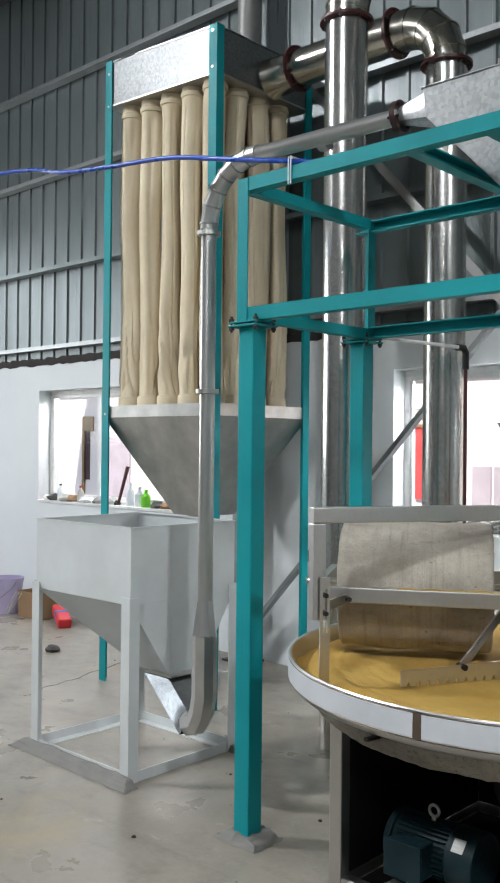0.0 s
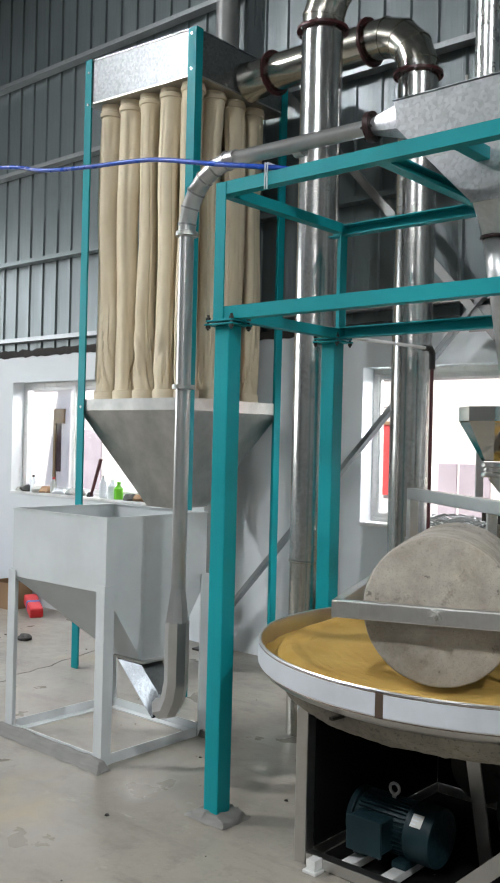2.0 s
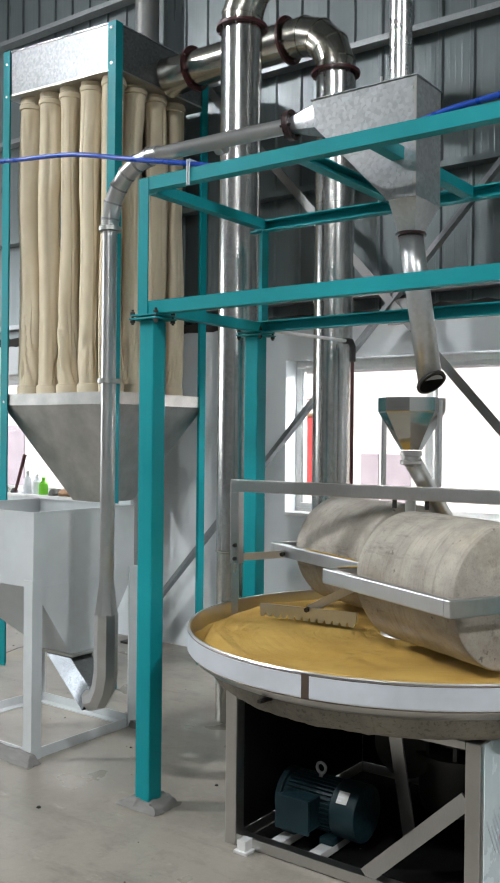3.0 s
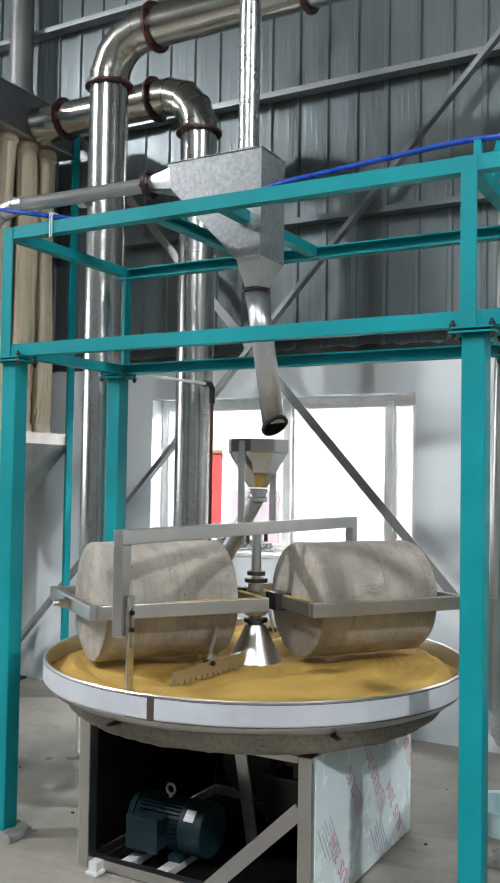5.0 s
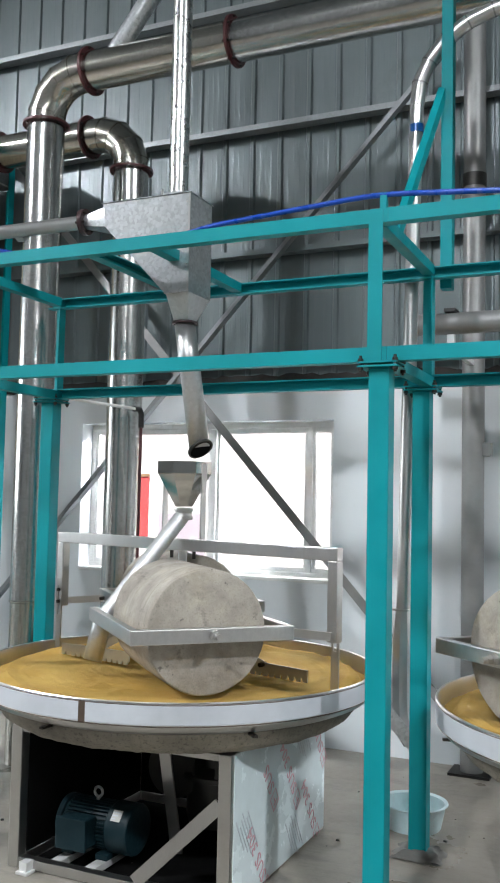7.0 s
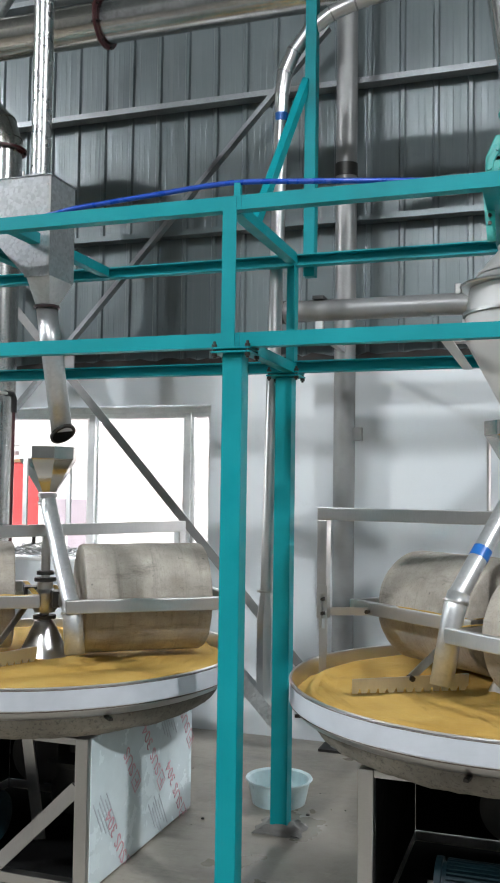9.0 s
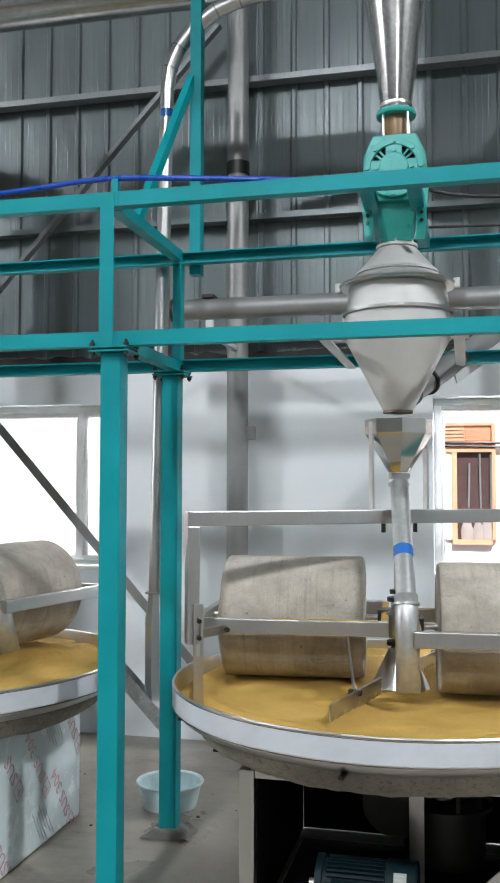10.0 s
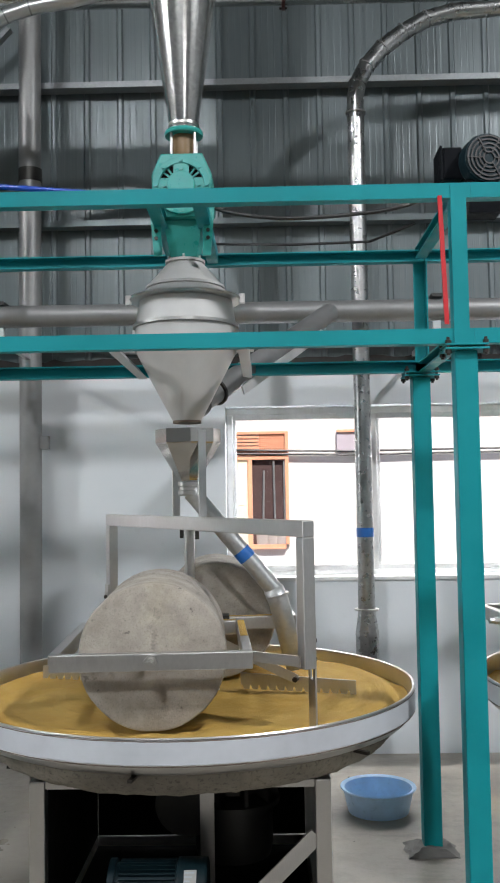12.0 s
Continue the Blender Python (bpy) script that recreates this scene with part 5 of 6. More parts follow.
    part("pipe", rods(((0.46, 4.25, 2.545), (8.1, 4.25, 2.53), 0.058), seg=32), PIPE_GREY, t)
    part("end_cap", rods(((0.445, 4.25, 2.545), (0.462, 4.25, 2.545), 0.064), seg=32), IRON, t)
    for x in (0.66, 3.0):
        part("hanger", boxes((x - 0.02, x + 0.02, 4.235, 4.265, 2.40, 2.485)), WHITE_STEEL, t)
        part("clip", boxes((x - 0.03, x + 0.03, 4.20, 4.30, 2.602, 2.62)), IRON, t)
        part("hanger_arm", boxes((x - 0.015, x + 0.015, 4.266, 4.99, 2.40, 2.43)), WHITE_STEEL, t)
    # thin suction pipe beside the second back post
    t = thing("suction_pipe", "thin shiny suction pipe with segmented bend", "pipe", group="suction pipes")
    x, y = 0.625, 3.60
    part("riser", rods(((0.582, y, 1.07), (x, y, 3.50), 0.033), seg=24), THIN_PIPE, t)
    part("tape_band", rods(((x, y, 3.355), (x, y, 3.395), 0.0345), seg=24), BLUE_TAPE, t, "strip of blue tape")
    gored(t, [(x, y, 3.49), (0.64, y, 3.60), (0.685, y, 3.70), (0.765, y, 3.795), (0.87, y, 3.862), (0.99, y, 3.90), (1.18, y, 3.93)], 0.036, THIN_PIPE, True, 24)
    part("run", rods(((1.17, y, 3.928), (2.55, y - 0.1, 4.20), 0.036), seg=24), THIN_PIPE, t)
    part("collar", turned([(0.030, 1.068), (0.050, 1.068), (0.050, 1.076), (0.030, 1.076)], (0.582, y, 0), 24), DULL, t)
    bm = B()
    rod(bm, (0.582, y, 1.067), (0.580, y, 0.92), 0.034, 0.050, seg=8)
    part("reducer", bm, THIN_PIPE, t)
    bm = B()
    sweep(bm, [(0.580, y, 0.93), (0.580, y, 0.66), (0.588, y - 0.01, 0.58), (0.606, y - 0.02, 0.52), (0.64, y - 0.03, 0.48)], 0.048, 8)
    part("intake", bm, THIN_PIPE, t, "eight-sided galvanised intake bend")
    part("clamp", rods(((0.603, y, 2.30), (0.6033, y, 2.32), 0.042), seg=24), DULL, t)
    t = thing("discharge_chute", "folded galvanised chute from the mill pan to the suction pipe", "chute")
    bm = B()
    m = Matrix.Translation((0.405, 3.47, 0.735)) @ Vector((0.23, 0.06, -0.27)).to_track_quat("X", "Z").to_matrix().to_4x4()
    for r in ((0, 0.36, -0.055, 0.055, -0.003, 0.0), (0, 0.36, -0.058, -0.055, -0.003, 0.06), (0, 0.36, 0.055, 0.058, -0.003, 0.06)):
        box(bm, *r, m)
    part("trough", bm, GALV, t)
    bm = B()
    box(bm, -0.04, 0.02, -0.062, 0.062, -0.010, -0.0035, m)
    part("bracket", bm, STAINLESS_FLAT, t)
    t = thing("suction_pipe", "thin shiny suction pipe passing the window", "pipe", group="suction pipes")
    x, y = 2.61, 4.40
    part("riser", rods(((x, y, 0.93), (x, y, 3.78), 0.046), seg=24), SOFT_STEEL, t)
    gored(t, [(x, y, 3.77), (2.625, y, 3.86), (2.68, y, 3.96), (2.77, y, 4.06), (2.89, y, 4.15), (3.02, y, 4.22), (3.18, y, 4.26)], 0.047, SOFT_STEEL, True, 24)
    part("run", rods(((3.17, y, 4.258), (6.0, y, 4.45), 0.047), seg=24), SOFT_STEEL, t)
    part("collar", turned([(0.04, 0.935), (0.066, 0.935), (0.066, 0.943), (0.04, 0.943)], (x, y, 0), 28), DULL, t)
    bm = B()
    rod(bm, (x, y, 0.935), (x, y, 0.80), 0.045, 0.065, seg=8)
    part("reducer", bm, SOFT_STEEL, t)
    bm = B()
    rod(bm, (x, y, 0.80), (x, y, 0.45), 0.062, seg=8)
    part("lower_pipe", bm, SOFT_STEEL, t)
    bm = B()
    rod(bm, (x, y, 1.33), (x, y, 1.38), 0.0475, seg=24)
    part("tape_band", bm, BLUE_TAPE, t, "strip of blue tape")
    part("joint", rods(((x, y, 3.685), (x, y, 3.693), 0.056), seg=24), DULL, t)


def cables():
    y = 2.66
    pts = [(-7.5, 2.0, 2.96), (-5.0, 2.3, 3.06), (-3.18, 2.60, 3.045), (-2.6, 2.62, 2.945), (-2.25, 2.62, 2.90), (-1.9, 2.62, 2.865), (-1.7, 2.62, 2.832), (-1.4, 2.62, 2.76), (-1.09, 2.63, 2.692), (-0.98, 2.67, 2.672), (-0.85, 2.70, 2.655), (-0.5, 2.70, 2.650), (-0.22, 2.69, 2.672), (0.0, 2.66, 2.694), (0.15, 2.65, 2.702), (0.42, 2.64, 2.716), (0.72, 2.625, 2.726), (1.0, 2.63, 2.708), (1.3, 2.65, 2.688), (1.5, 2.68, 2.678), (1.62, 2.72, 2.677)]
    t = thing("blue_hose", "bright blue plastic air hose tied along the teal beam", "hose")
    part("hose", swept(smooth_line(pts), 0.0105, 14), BLUE_HOSE, t)
    bm = B()
    for k in (0.0, 0.012):
        box(bm, -1.098 + k, -1.094 + k, 2.597, 2.601, 2.598, 2.70)
        box(bm, -1.098 + k, -1.094 + k, 2.597, 2.645, 2.70, 2.705)
    part("cable_tie", bm, BOTTLE, t, "pale plastic cable tie")
    solo("power_cable", swept(smooth_line([(1.87, 3.02, 2.73), (2.0, 3.0, 2.69), (2.2, 3.0, 2.672), (2.45, 2.98, 2.678), (2.65, 2.95, 2.70), (2.78, 2.93, 2.76)]), 0.008, 10), BLACK, "black sagging power cable to the motor", "cable", group="power cables")
    solo("power_cable", swept([(1.86, 3.4, 2.685), (2.2, 3.4, 2.675), (2.55, 3.38, 2.676), (2.72, 3.2, 2.70)], 0.006, 10), BLACK, "black sagging power cable to the motor", "cable", group="power cables")
    bm = B()
    bar_between(bm, (2.708, 2.60, 2.62), (2.722, 2.60, 2.16), 0.010, 0.015)
    solo("red_strap", bm, RED, "red webbing strap hanging beside a teal post", "strap")
    t = thing("light_pole", "thin rod arm with black elbow and dark upright conduit", "conduit")
    part("arm", rods(((-1.36, 3.56, 2.12), (-1.223, 4.12, 2.11), 0.009), seg=10), UPVC, t)
    part("elbow", swept([(-1.233, 4.10, 2.11), (-1.225, 4.15, 2.11), (-1.223, 4.17, 2.085), (-1.223, 4.17, 2.0)], 0.018, 12), BLACK, t)
    part("conduit", rods(((-1.223, 4.17, 2.0), (-1.223, 4.17, 0.0), 0.010), seg=10), RED_RING, t)
    # drive motor on the frame beside the third mill
    t = thing("fan_motor", "black flange motor lying on the teal frame", "motor", (2.945, 2.92, 2.80))
    axis = Vector((0.17, -0.985, 0)).normalized()
    mid = Vector((-0.04, 0.02, 0.02))
    body = part("body", rods((mid - axis * 0.14, mid + axis * 0.10, 0.082), seg=36), MOTOR_BLACK, t)
    side = axis.cross(Vector((0, 0, 1)))
    for k in range(24):
        a = radians(15 * k)
        q = math.cos(a) * side + math.sin(a) * Vector((0, 0, 1))
        bm = B()
        bar_between(bm, mid - axis * 0.12 + q * 0.086, mid + axis * 0.09 + q * 0.086, 0.012 if abs(q.z) < 0.7 else 0.004, 0.004 if abs(q.z) < 0.7 else 0.012)
        part("cooling_fin", bm, MOTOR_BLACK, body)
    cowl = part("fan_cowl", rods((mid + axis * 0.095, mid + axis * 0.165, 0.096), seg=40), MOTOR, t, bevel=0.010)
    face = mid + axis * 0.1655
    for q in (0.022, 0.038, 0.054, 0.070, 0.084):
        bm = B()
        rows = [ring(bm, face + axis * h, axis, w, 36) for h, w in ((0, q - 0.003), (0.004, q - 0.003), (0.004, q + 0.003), (0, q + 0.003))]
        for u, w in zip(rows, rows[1:] + rows[:1]):
            skin(bm, u, w)
        part("grille_ring", bm, BLACK, cowl)
    for k in range(6):
        a = radians(60 * k)
        q = math.cos(a) * side + math.sin(a) * Vector((0, 0, 1))
        bm = B()
        bar_between(bm, face + axis * 0.003 + q * 0.02, face + axis * 0.003 + q * 0.088, 0.005, 0.005)
        part("grille_spoke", bm, BLACK, cowl)
    tb = part("terminal_box", boxes((-0.175, -0.10, -0.09, 0.04, -0.04, 0.085)), MOTOR_BLACK, t, bevel=0.008)
    part("lid", boxes((-0.185, -0.176, -0.095, 0.045, -0.045, 0.09)), MOTOR_BLACK, tb, bevel=0.003)
    part("foot", boxes((-0.10, 0.03, -0.13, 0.10, -0.125, -0.055)), MOTOR_BLACK, t, bevel=0.004)
    part("mounting_bracket", boxes((-0.09, 0.07, -0.15, -0.13, -0.19, -0.075), (-0.09, 0.07, -0.13, 0.12, -0.14, -0.127)), MOTOR_BLACK, t)


# ---- the bag filter and the bin ----
def bag_filter():
    t = thing("bag_filter", "bag filter with cream cloth bags between galvanised head and hopper", "dust filter")
    x0, x1, y0, y1 = -3.76, -2.71, 3.80, 4.68
    for x in (x0, x1):
        for y in (y0, y1):
            sx, sy = (1 if x == x0 else -1), (1 if y == y0 else -1)
            bm = B()
            w, top = 0.062, 4.19 if x == x0 else 4.137
            box(bm, min(x - sx * 0.006, x - sx * 0.006 + sx * w), max(x - sx * 0.006, x - sx * 0.006 + sx * w), min(y - sy * 0.012, y - sy * 0.006), max(y - sy * 0.012, y - sy * 0.006), 0.0, top)
            box(bm, min(x - sx * 0.012, x - sx * 0.006), max(x - sx * 0.012, x - sx * 0.006), min(y - sy * 0.012, y - sy * 0.012 + sy * w), max(y - sy * 0.012, y - sy * 0.012 + sy * w), 0.0, top)
            p = part("post", bm, TEAL, t)
            for z in (3.88, 4.10, 1.80):
                part("post_bolt", rods(((x + sx * 0.025, y - sy * 0.016, z), (x + sx * 0.025, y - sy * 0.004, z), 0.009), seg=6), STAINLESS, p)
    bm = B()
    prism(bm, [(x0, 3.895), (x1, 3.852), (x1, 4.128), (x0, 4.182)], y0, y1)
    head = part("head_box", bm, HEAD_STEEL, t, bevel=0.004)
    bm = B()
    prism(bm, [(x0 - 0.004, 3.882), (x1 + 0.004, 3.839), (x1 + 0.004, 3.851), (x0 - 0.004, 3.894)], y0 - 0.003, y1 + 0.003)
    part("head_lip", bm, DULL, head)
    bm = B()
    prism(bm, [(x0 - 0.006, 4.183), (x1 + 0.006, 4.129), (x1 + 0.006, 4.134), (x0 - 0.006, 4.188)], y0 - 0.006, y1 + 0.006)
    part("head_cover", bm, GALV, head)
    hop = B()
    frustum(hop, (x0, x1, y0, y1, 1.775), (x0, x1, y0, y1, 1.852), 0.004)
    rim = part("hopper_rim", hop, DULL, t)
    part("tube_sheet", boxes((x0 + 0.005, x1 - 0.005, y0 + 0.005, y1 - 0.005, 1.835, 1.845)), DULL, t)
    bm = B()
    frustum(bm, (-3.38, -3.09, 4.10, 4.38, 1.13), (x0, x1, y0, y1, 1.774))
    part("hopper", bm, DULL, t, "dull steel hopper with green splashes")
    part("outlet", rods(((-3.235, 4.24, 0.0), (-3.235, 4.24, 1.13), 0.11), seg=28), DULL, t)
    variants = []
    for k in range(6):
        bm = B()
        rows, seg, rings = 96, 48, []
        for j in range(rows + 1):
            u = j / rows
            z = 1.90 + (3.80 - 1.90) * u
            ring_row = []
            lean = 0.026 * math.sin(u * math.pi) * math.sin(k * 2.1) + 0.012 * math.sin(u * 7 + k) * u * (1 - u) * 4
            for i in range(seg):
                a = 2 * math.pi * i / seg
                n = noise.noise(Vector((math.cos(a) * 0.7 + k * 7, math.sin(a) * 0.7, z * 0.7)))
                fold = max(0.0, 1 - 6 * abs(noise.noise(Vector((math.cos(a) * 0.9 + k * 5, math.sin(a) * 0.9, z * 0.45 + k)))))
                low = max(0.0, min(1.0, 3.2 * (0.36 - u)))
                slant = max(0.0, 1 - 5 * abs(noise.noise(Vector((math.cos(a) * 0.9 + k * 9, math.sin(a) * 0.9, z * 2.9 + 0.8 * math.cos(a + 2 * k)))))) * (0.06 + low)
                oval = 0.10 * math.cos(2 * (a - 1.4 * k - 1.1 * u)) + 0.05 * math.cos(3 * a + 4 * u + k)
                stitch = sum(math.exp(-((z - h) / 0.008) ** 2) for h in (2.35 + 0.07 * k, 2.95 - 0.05 * k, 3.38 + 0.03 * k))
                tie = min(1.0, min(u, 1 - u) * 22)
                r = 0.070 + (0.070 * oval + 0.017 * n - 0.009 * fold - 0.020 * slant - 0.0018 * stitch) * tie
                ring_row.append(bm.verts.new((lean + r * math.cos(a), 0.012 * math.cos(3 * k) * math.sin(u * math.pi) + r * math.sin(a), z)))
            rings.append(ring_row)
        for a, b in zip(rings, rings[1:]):
            skin(bm, a, b)
        variants.append(mesh_of("filter_bag", bm, CLOTH))
    sock = turned([(0.066, 3.790), (0.079, 3.795), (0.080, 3.822), (0.073, 3.828), (0.073, 3.880)], seg=26)
    sock_me = mesh_of("bag_clamp", sock, CLOTH)
    cuff_me = mesh_of("bag_cuff", turned([(0.077, 1.846), (0.080, 1.85), (0.080, 1.902), (0.074, 1.912)], seg=26), CLOTH)
    n = 0
    for i in range(5):
        for j in range(4):
            m = Matrix.Translation((-3.63 + 0.198 * i, 3.915 + 0.192 * j, 0)) @ pose(0, 0, 0, 0, 0, 67 * n)
            bag = new("filter_bag", variants[(i * 3 + j * 2 + n // 5) % 6])
            bag.parent, bag.matrix_basis = t, m
            for me in (sock_me, cuff_me):
                c = new(me.name, me)
                c.parent = bag
            n += 1


def storage_bin():
    t = thing("receiving_bin", "white painted open steel bin on four angle legs", "bin")
    x0, x1, y0, y1 = -2.906, -2.134, 2.70, 3.40
    bm = B()
    frustum(bm, (x0, x1, y0, y1, 0.835), (x0, x1, y0, y1, 1.193), 0.004)
    part("box", bm, WHITE_STEEL, t)
    for r in ((x0 - 0.003, x1 + 0.003, y0 - 0.003, y0 + 0.012, 1.194, 1.200), (x0 - 0.003, x1 + 0.003, y1 - 0.012, y1 + 0.003, 1.194, 1.200),
              (x0 - 0.003, x0 + 0.012, y0 + 0.012, y1 - 0.012, 1.194, 1.200), (x1 - 0.012, x1 + 0.003, y0 + 0.012, y1 - 0.012, 1.194, 1.200)):
        part("rim", boxes(r), WHITE_STEEL, t)
    bm = B()
    frustum(bm, (-2.36, x1, 2.945, 3.165, 0.472), (x0, x1, y0, y1, 0.8345), 0.003)
    part("hopper_bottom", bm, WHITE_STEEL, t)
    part("corner_seam", boxes((x1 + 0.001, x1 + 0.0025, 2.955, 2.965, 0.49, 1.18)), WHITE_STEEL, t)
    part("slide_gate", boxes((-2.40, -2.10, 2.93, 3.18, 0.459, 0.469), (-2.43, -2.40, 2.99, 3.09, 0.44, 0.485)), STAINLESS, t)
    bm = B()
    a = [bm.verts.new(p) for p in ((-2.33, 2.95, 0.458), (-2.15, 2.95, 0.458), (-2.15, 3.10, 0.458), (-2.33, 3.10, 0.458))]
    b = [bm.verts.new(p) for p in ((-1.86, 2.77, 0.275), (-1.80, 2.77, 0.38), (-1.80, 2.85, 0.38), (-1.86, 2.85, 0.275))]
    skin(bm, a, b)
    part("outlet_chute", bm, GALV_DARK, t, "bright folded outlet chute")
    for x, y, sx, sy in ((-2.92, 2.685, 1, 1), (-2.12, 2.685, -1, 1), (-2.92, 3.415, 1, -1), (-2.12, 3.415, -1, -1)):
        bm = B()
        w = 0.062
        box(bm, min(x, x + sx * w), max(x, x + sx * w), min(y, y + sy * 0.006), max(y, y + sy * 0.006), 0.0, 0.87)
        box(bm, min(x, x + sx * 0.006), max(x, x + sx * 0.006), min(y + sy * 0.006, y + sy * w), max(y + sy * 0.006, y + sy * w), 0.0, 0.87)
        part("leg", bm, WHITE_STEEL, t)
    for r in ((-2.857, -2.183, 2.692, 2.698, 0.0, 0.05), (-2.857, -2.183, 2.698, 2.74, 0.0, 0.006), (-2.913, -2.907, 2.75, 3.35, 0.0, 0.05), (-2.907, -2.857, 2.75, 3.35, 0.0, 0.006), (-2.857, -2.183, 3.402, 3.408, 0.0, 0.05), (-2.857, -2.183, 3.36, 3.402, 0.0, 0.006), (-2.133, -2.127, 2.75, 3.35, 0.0, 0.05), (-2.183, -2.133, 2.75, 3.35, 0.0, 0.006)):
        part("base_rail", boxes(r), WHITE_STEEL, t)
    for lo, hi in (((-3.01, -2.05, 2.61, 2.69, 0.001), (-2.95, -2.10, 2.655, 2.689, 0.04)), ((-2.19, -2.05, 3.35, 3.48, 0.001), (-2.16, -2.08, 3.37, 3.45, 0.03))):
        bm = B()
        frustum(bm, lo, hi)
        bmesh.ops.subdivide_edges(bm, edges=bm.edges, cuts=15, use_grid_fill=True)
        for v in bm.verts:
            k = noise.noise(Vector((v.co.x * 11, v.co.y * 11, 1.0)))
            v.co.y += 0.018 * k if v.co.y < 2.68 or v.co.y > 3.3 else 0
            v.co.z = max(0.001, v.co.z + (0.010 * k if v.co.z > 0.01 else 0))
            q = noise.noise_vector(v.co * 48) * 0.008
            v.co += Vector((q.x if v.co.x < -2.15 else 0, q.y if v.co.y < 2.66 else 0, max(0.0, q.z)))
        solo("mortar_pad", bm, MORTAR, "rough grey mortar bedding under the white bin frame", "mortar pad", group="bin pads")


# ---- loose things ----
def basin(name, at, r, material, label):
    t = thing(name, label, "basin", at, "plastic basins")
    prof = [(0.0, 0.004), (r * 0.78, 0.004), (r * 0.83, 0.05), (r * 0.90, 0.115), (r, 0.122), (r + 0.003, 0.116), (r * 0.94, 0.108), (r * 0.86, 0.045), (r * 0.80, 0.0), (0.0, 0.0)]
    part("bowl", turned(prof, seg=48), material, t)
    bm = B()
    rng = random.Random(3)
    for k in range(16):
        a, d, s = rng.random() * 6.28, rng.random() * r * 0.5, 0.004 + 0.008 * rng.random()
        lathe(bm, [(0.0, 0.0), (s, 0.004), (0.0, s)], (d * math.cos(a), d * math.sin(a), 0.0045), 6)
    part("dirt_crumbs", bm, MORTAR, t, "dark crumbs of dirt in the basin")


def bottle(at, r, h, material, cap, label):
    t = thing("bottle", label, "bottle", at, "bottles on the sill")
    part("body", turned([(0.0, 0.0), (r, 0.0), (r, h * 0.62), (r * 0.4, h * 0.8), (r * 0.38, h * 0.88), (0.0, h * 0.88)], seg=20), material, t)
    part("cap", turned([(0.0, h * 0.88), (r * 0.45, h * 0.88), (r * 0.45, h), (0.0, h)], seg=16), cap, t)


def clutter():
    basin("basin", (2.605, 4.02, 0), 0.185, BASIN_BLUE, "light blue plastic basin with dirt on the floor")
    basin("basin", (0.575, 3.86, 0), 0.165, BASIN_PALE, "pale mint plastic basin with dirt behind a post")
    t = thing("bucket", "lilac plastic paint bucket beside the wall", "bucket", (-6.40, 4.72, 0))
    part("pail", turned([(0.0, 0.0), (0.125, 0.0), (0.15, 0.30), (0.157, 0.30), (0.157, 0.33), (0.146, 0.33), (0.12, 0.01), (0.0, 0.01)], seg=40), LILAC, t)
    part("handle", swept([(0.157, 0, 0.30), (0.165, -0.06, 0.24), (0.13, -0.14, 0.17), (0.0, -0.175, 0.14), (-0.13, -0.14, 0.17), (-0.157, 0, 0.30)], 0.004, 8), PIPE_GREY, t)
    t = thing("cardboard_box", "small open brown cardboard box by the wall", "box", (-5.98, 4.80, 0))
    bm = B()
    frustum(bm, (-0.16, 0.16, -0.12, 0.12, 0.0), (-0.165, 0.165, -0.125, 0.125, 0.24), 0.006)
    part("carton", bm, CARD, t)
    bm = B()
    box(bm, -0.165, 0.165, 0.0, 0.005, 0.0, 0.11, Matrix.Translation((0, 0.125, 0.24)) @ pose(0, 0, 0, -35))
    part("flap", bm, CARD, t)
    solo("cable_coil", swept([(-6.16 + 0.07 * math.cos(k * 0.2) + 0.0015 * k, 4.60 + 0.04 * math.sin(k * 0.2), 0.14 + 0.09 * math.sin(k * 0.2 + 0.8)) for k in range(70)], 0.004, 8), PAPER, "loose coil of pale cable hanging from a box", "cable")
    t = thing("red_package", "crumpled red packet with blue stripe on the floor", "packet", (-5.52, 4.72, 0.0))
    bm = B()
    box(bm, -0.17, 0.17, -0.06, 0.06, 0, 0.09, pose(0, 0, 0.035, 0, 14, -25))
    part("wrapper", bm, RED, t, bevel=0.02)
    bm = B()
    box(bm, -0.035, 0.025, -0.062, 0.062, -0.002, 0.092, pose(0, 0, 0.035, 0, 14, -25))
    part("stripe", bm, BLUE_TAPE, t, bevel=0.02)
    bm = B()
    lathe(bm, [(0.0, 0.0), (0.05, 0.0), (0.055, 0.02), (0.04, 0.045), (0.0, 0.05)], (-4.70, 4.06, 0), 9)
    for v in bm.verts:
        v.co += 0.012 * noise.noise_vector(v.co * 30)
        v.co.z = max(v.co.z, 0.0)
    solo("rubble_stone", bm, IRON, "small dark lump of rubble on the floor", "stone")
    z = SILL + 0.013
    bottle((-4.98, 5.04, z), 0.035, 0.20, BOTTLE, UPVC, "white milky plastic bottle on the sill")
    bottle((-4.88, 5.06, z), 0.04, 0.17, BOTTLE, UPVC, "squat white plastic bottle on the sill")
    bottle((-4.77, 5.04, z), 0.04, 0.15, GREEN, GREEN, "bright green plastic bottle on the sill")
    bottle((-6.02, 5.05, z), 0.03, 0.16, BOTTLE, BLACK, "small white bottle with black cap on the sill")
    bottle((-5.72, 5.06, z), 0.03, 0.15, PAPER, RED, "small white bottle with red cap on the sill")
    t = thing("hand_tool", "red-handled hand tool leaning on the window", "tool", (-5.16, 5.05, z))
    bm = B()
    rod(bm, (0, 0, 0), (0.07, 0.05, 0.34), 0.013, 0.018, 12)
    part("handle", bm, RED_RING, t)
    bm = B()
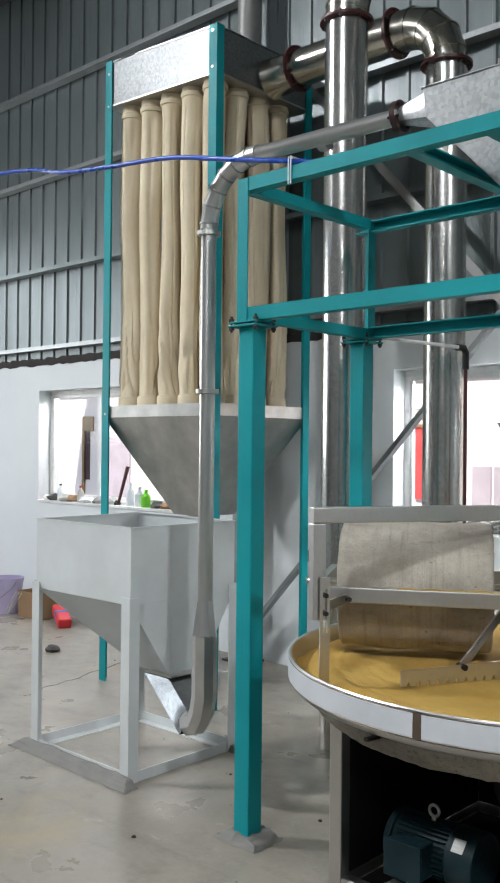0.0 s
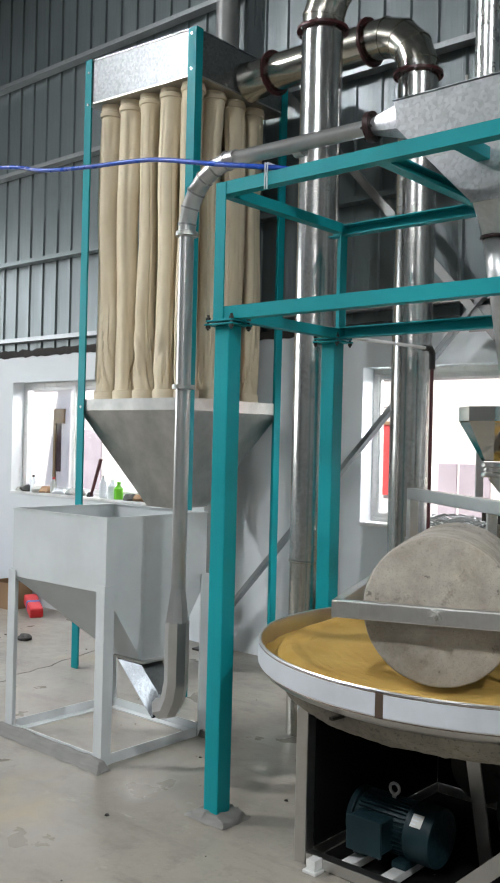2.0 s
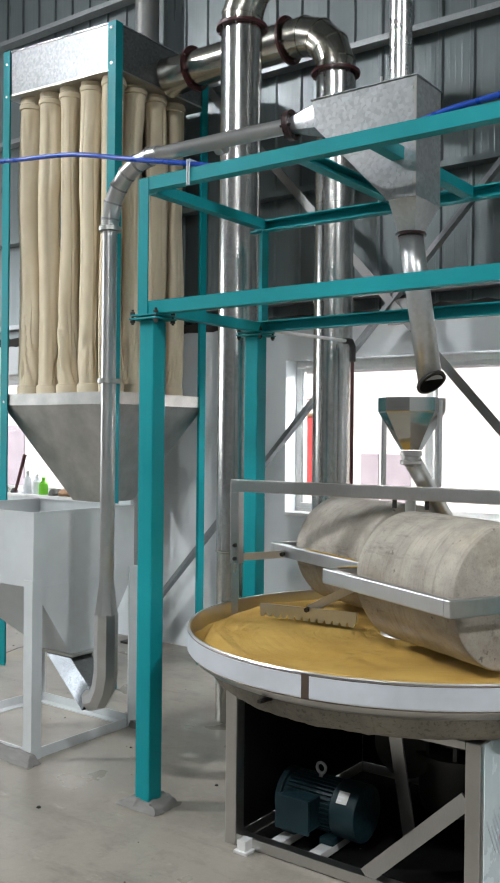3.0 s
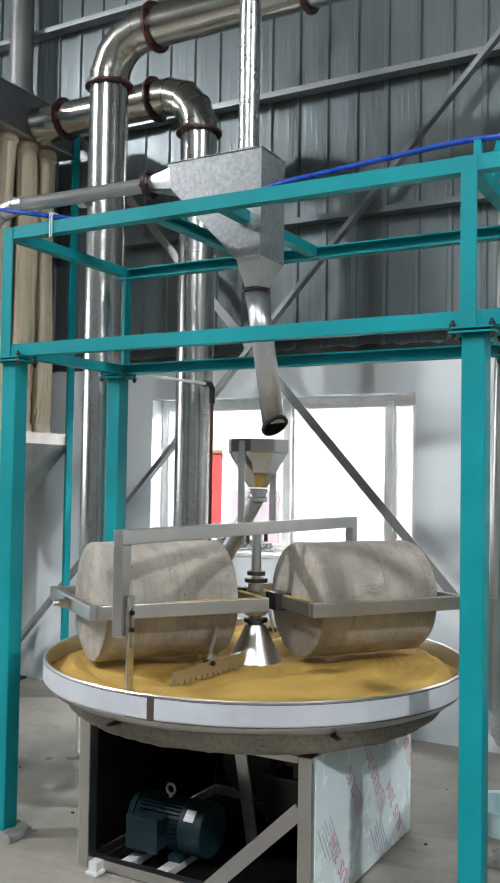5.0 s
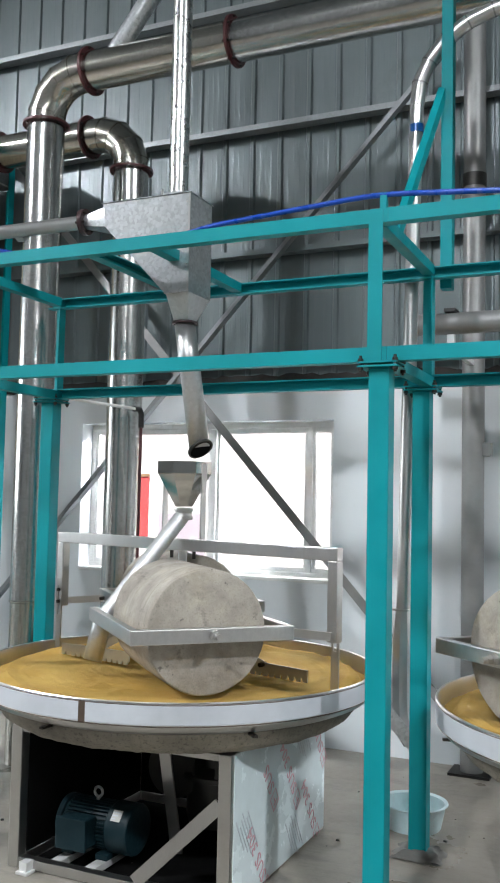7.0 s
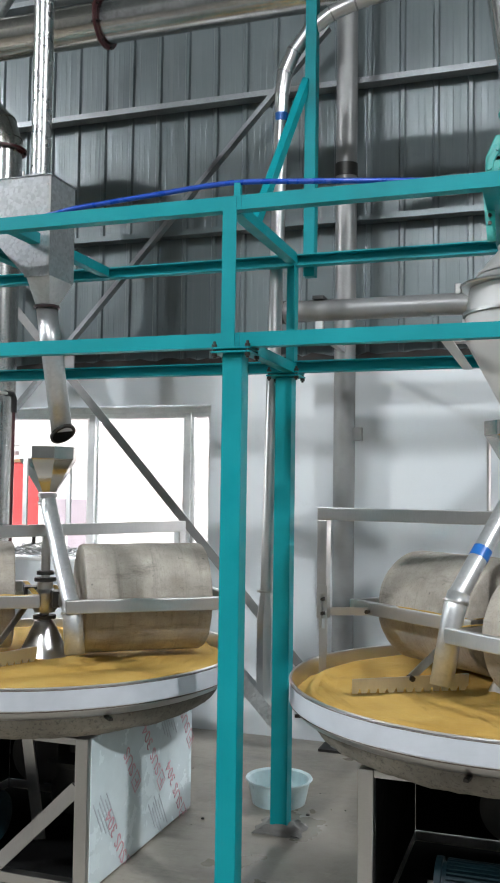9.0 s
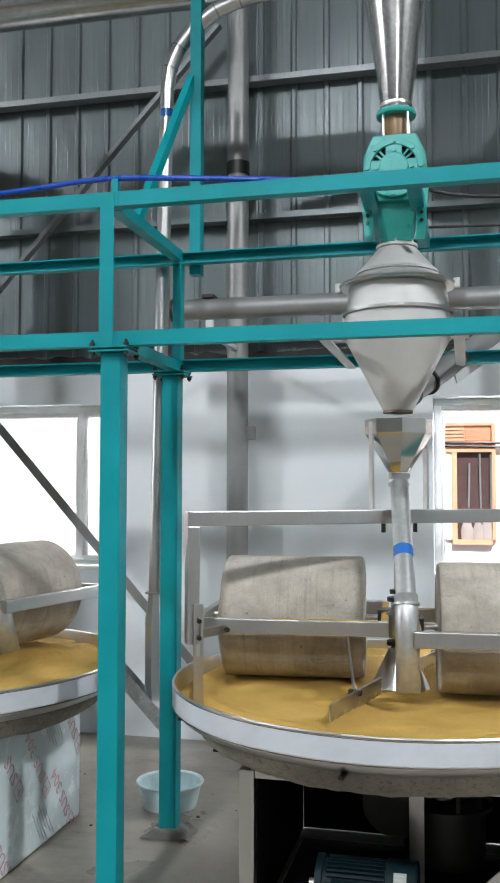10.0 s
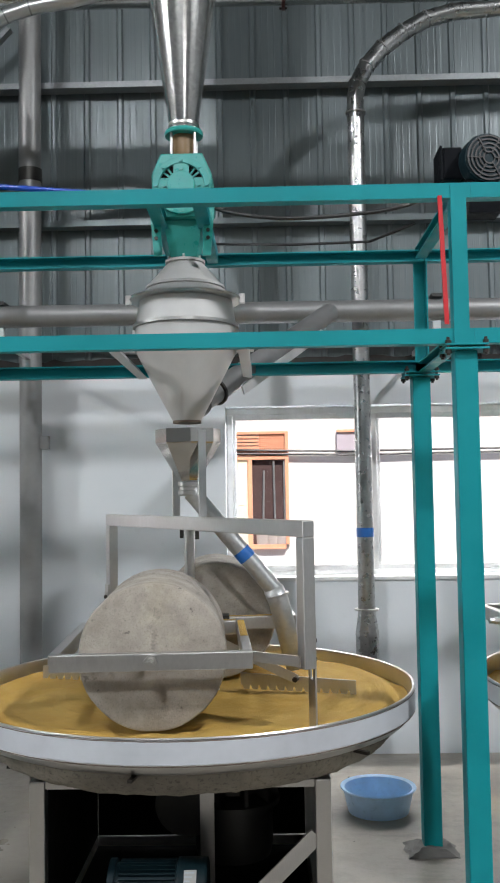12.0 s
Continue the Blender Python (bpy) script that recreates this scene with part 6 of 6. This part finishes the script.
    rod(bm, (-0.02, -0.0, 0.0), (0.0, 0, 0.02), 0.03, 0.03, 12)
    part("tool_head", bm, BLACK, t)
    rng = random.Random(11)
    for k in range(9):
        x = (-6.18, -6.1, -5.92, -5.82, -5.6, -5.42, -5.3, -4.62, -4.48)[k]
        bm = B()
        s = 0.05 + 0.03 * rng.random()
        lathe(bm, [(0.0, 0.0), (s, 0.0), (s * 1.05, s * 0.35), (s * 0.6, s * 0.8), (0.0, s * 0.85)], (x, 5.045, z), 10)
        for v in bm.verts:
            v.co += 0.022 * noise.noise_vector(v.co * 17 + Vector((k, 0, 0)))
            v.co.z, v.co.y = max(v.co.z, z), min(v.co.y, 5.12)
        solo("rag", bm, (PAPER, BLACK, PAPER, CARD, BOTTLE, PIPE_GREY, PAPER, IRON, CARD)[k], "crumpled rag or paper lying on the window sill", "rag", group="sill clutter")
    # offcuts in the corner of the second window
    bm = B()
    rng = random.Random(8)
    for k in range(22):
        cx, rad, ph = -1.72 + 0.018 * k + 0.03 * rng.random(), 0.035 + 0.05 * rng.random(), rng.random() * 6.28
        turn = [(cx + rad * math.cos(ph + a * 0.45) * 1.5, 5.065 + 0.035 * math.sin(ph + a * 0.45), z + 0.012 + rad * 0.9 * (1 + math.sin(ph * 3 + a * 0.45)) * 0.6) for a in range(12)]
        sweep(bm, turn, 0.004 + 0.003 * rng.random(), 6)
    solo("wire_scraps", bm, PIPE_GREY, "tangle of grey wire scraps on the window sill", "wire", kind="stuff")
    rng = random.Random(21)
    bm = B()
    for k in range(130):
        x, y = rng.uniform(-5.5, 3.0), rng.uniform(0.8, 4.8)
        s = 0.003 + 0.008 * rng.random() ** 3
        lathe(bm, [(0.0, 0.0), (s, 0.0), (s * 0.8, s * 0.6), (0.0, s * 0.8)], (x, y, 0.0005), 5, rng.random())
    crack = B()
    at = [(-3.78 - 0.32 * k / 24 + 0.05 * noise.noise(Vector((k * 0.35, 0, 0))), 3.2 + 1.23 * k / 24 + 0.02 * noise.noise(Vector((0, k * 0.6, 0)))) for k in range(25)]
    for (px, py), (qx, qy) in zip(at, at[1:]):
        bar_between(crack, (px, py, 0.0006), (qx, qy, 0.0006), 0.007, 0.001)
    solo("floor_crack", crack, FOAM, "thin dark crack across the concrete floor", "crack", kind="stuff")
    solo("floor_grit", bm, IRON, "scattered dark grit and crumbs on the concrete", "grit", kind="stuff")


building()
window(1, *WINDOWS[0], (-5.52,))
window(2, *WINDOWS[1], (-1.20, -0.475))
window(3, *WINDOWS[2], (2.75,))
outdoors()
teal_frame()
MILLS = ((-0.325, 3.095, (93.5, 275.0), (-0.20, -0.30), 203.5, 40.7, (False, 0.100, 37, 0.013)), (1.76, 3.12, (80, 170, 350), (-0.10, -0.36), 155 - 44.5 * 9.5, 44.5, (True, 0.0, 35, 0.0)), (3.83, 3.12, (80, 170, 350), (-0.10, -0.36), 178 - 42 * 12, 42.0, (False, 0.0, 35, 0.0)))
ROTORS = []
for mx, my, seam, motor_at, start, rate, build in MILLS:
    mill_base(mx, my, seam, *motor_at)
    ROTORS.append((*mill_rotor(mx, my, *build), mx, my, start, rate))
ducts()
cables()
bag_filter()
storage_bin()
clutter()


def motions():
    """Each rotor turns steadily about its shaft, and its stones roll in the meal."""
    for rotor, rollers, mx, my, start, rate in ROTORS:
        walk(rotor, [(t / 2, pose(mx, my, 0, 0, 0, start + rate * t / 2)) for t in range(25)])
        for n, (stone, m) in enumerate(rollers):
            walk(stone, [(t / 2, m @ pose(0, 0, 0, 70 * n + rate * 1.65 * t / 2)) for t in range(25)])


motions()
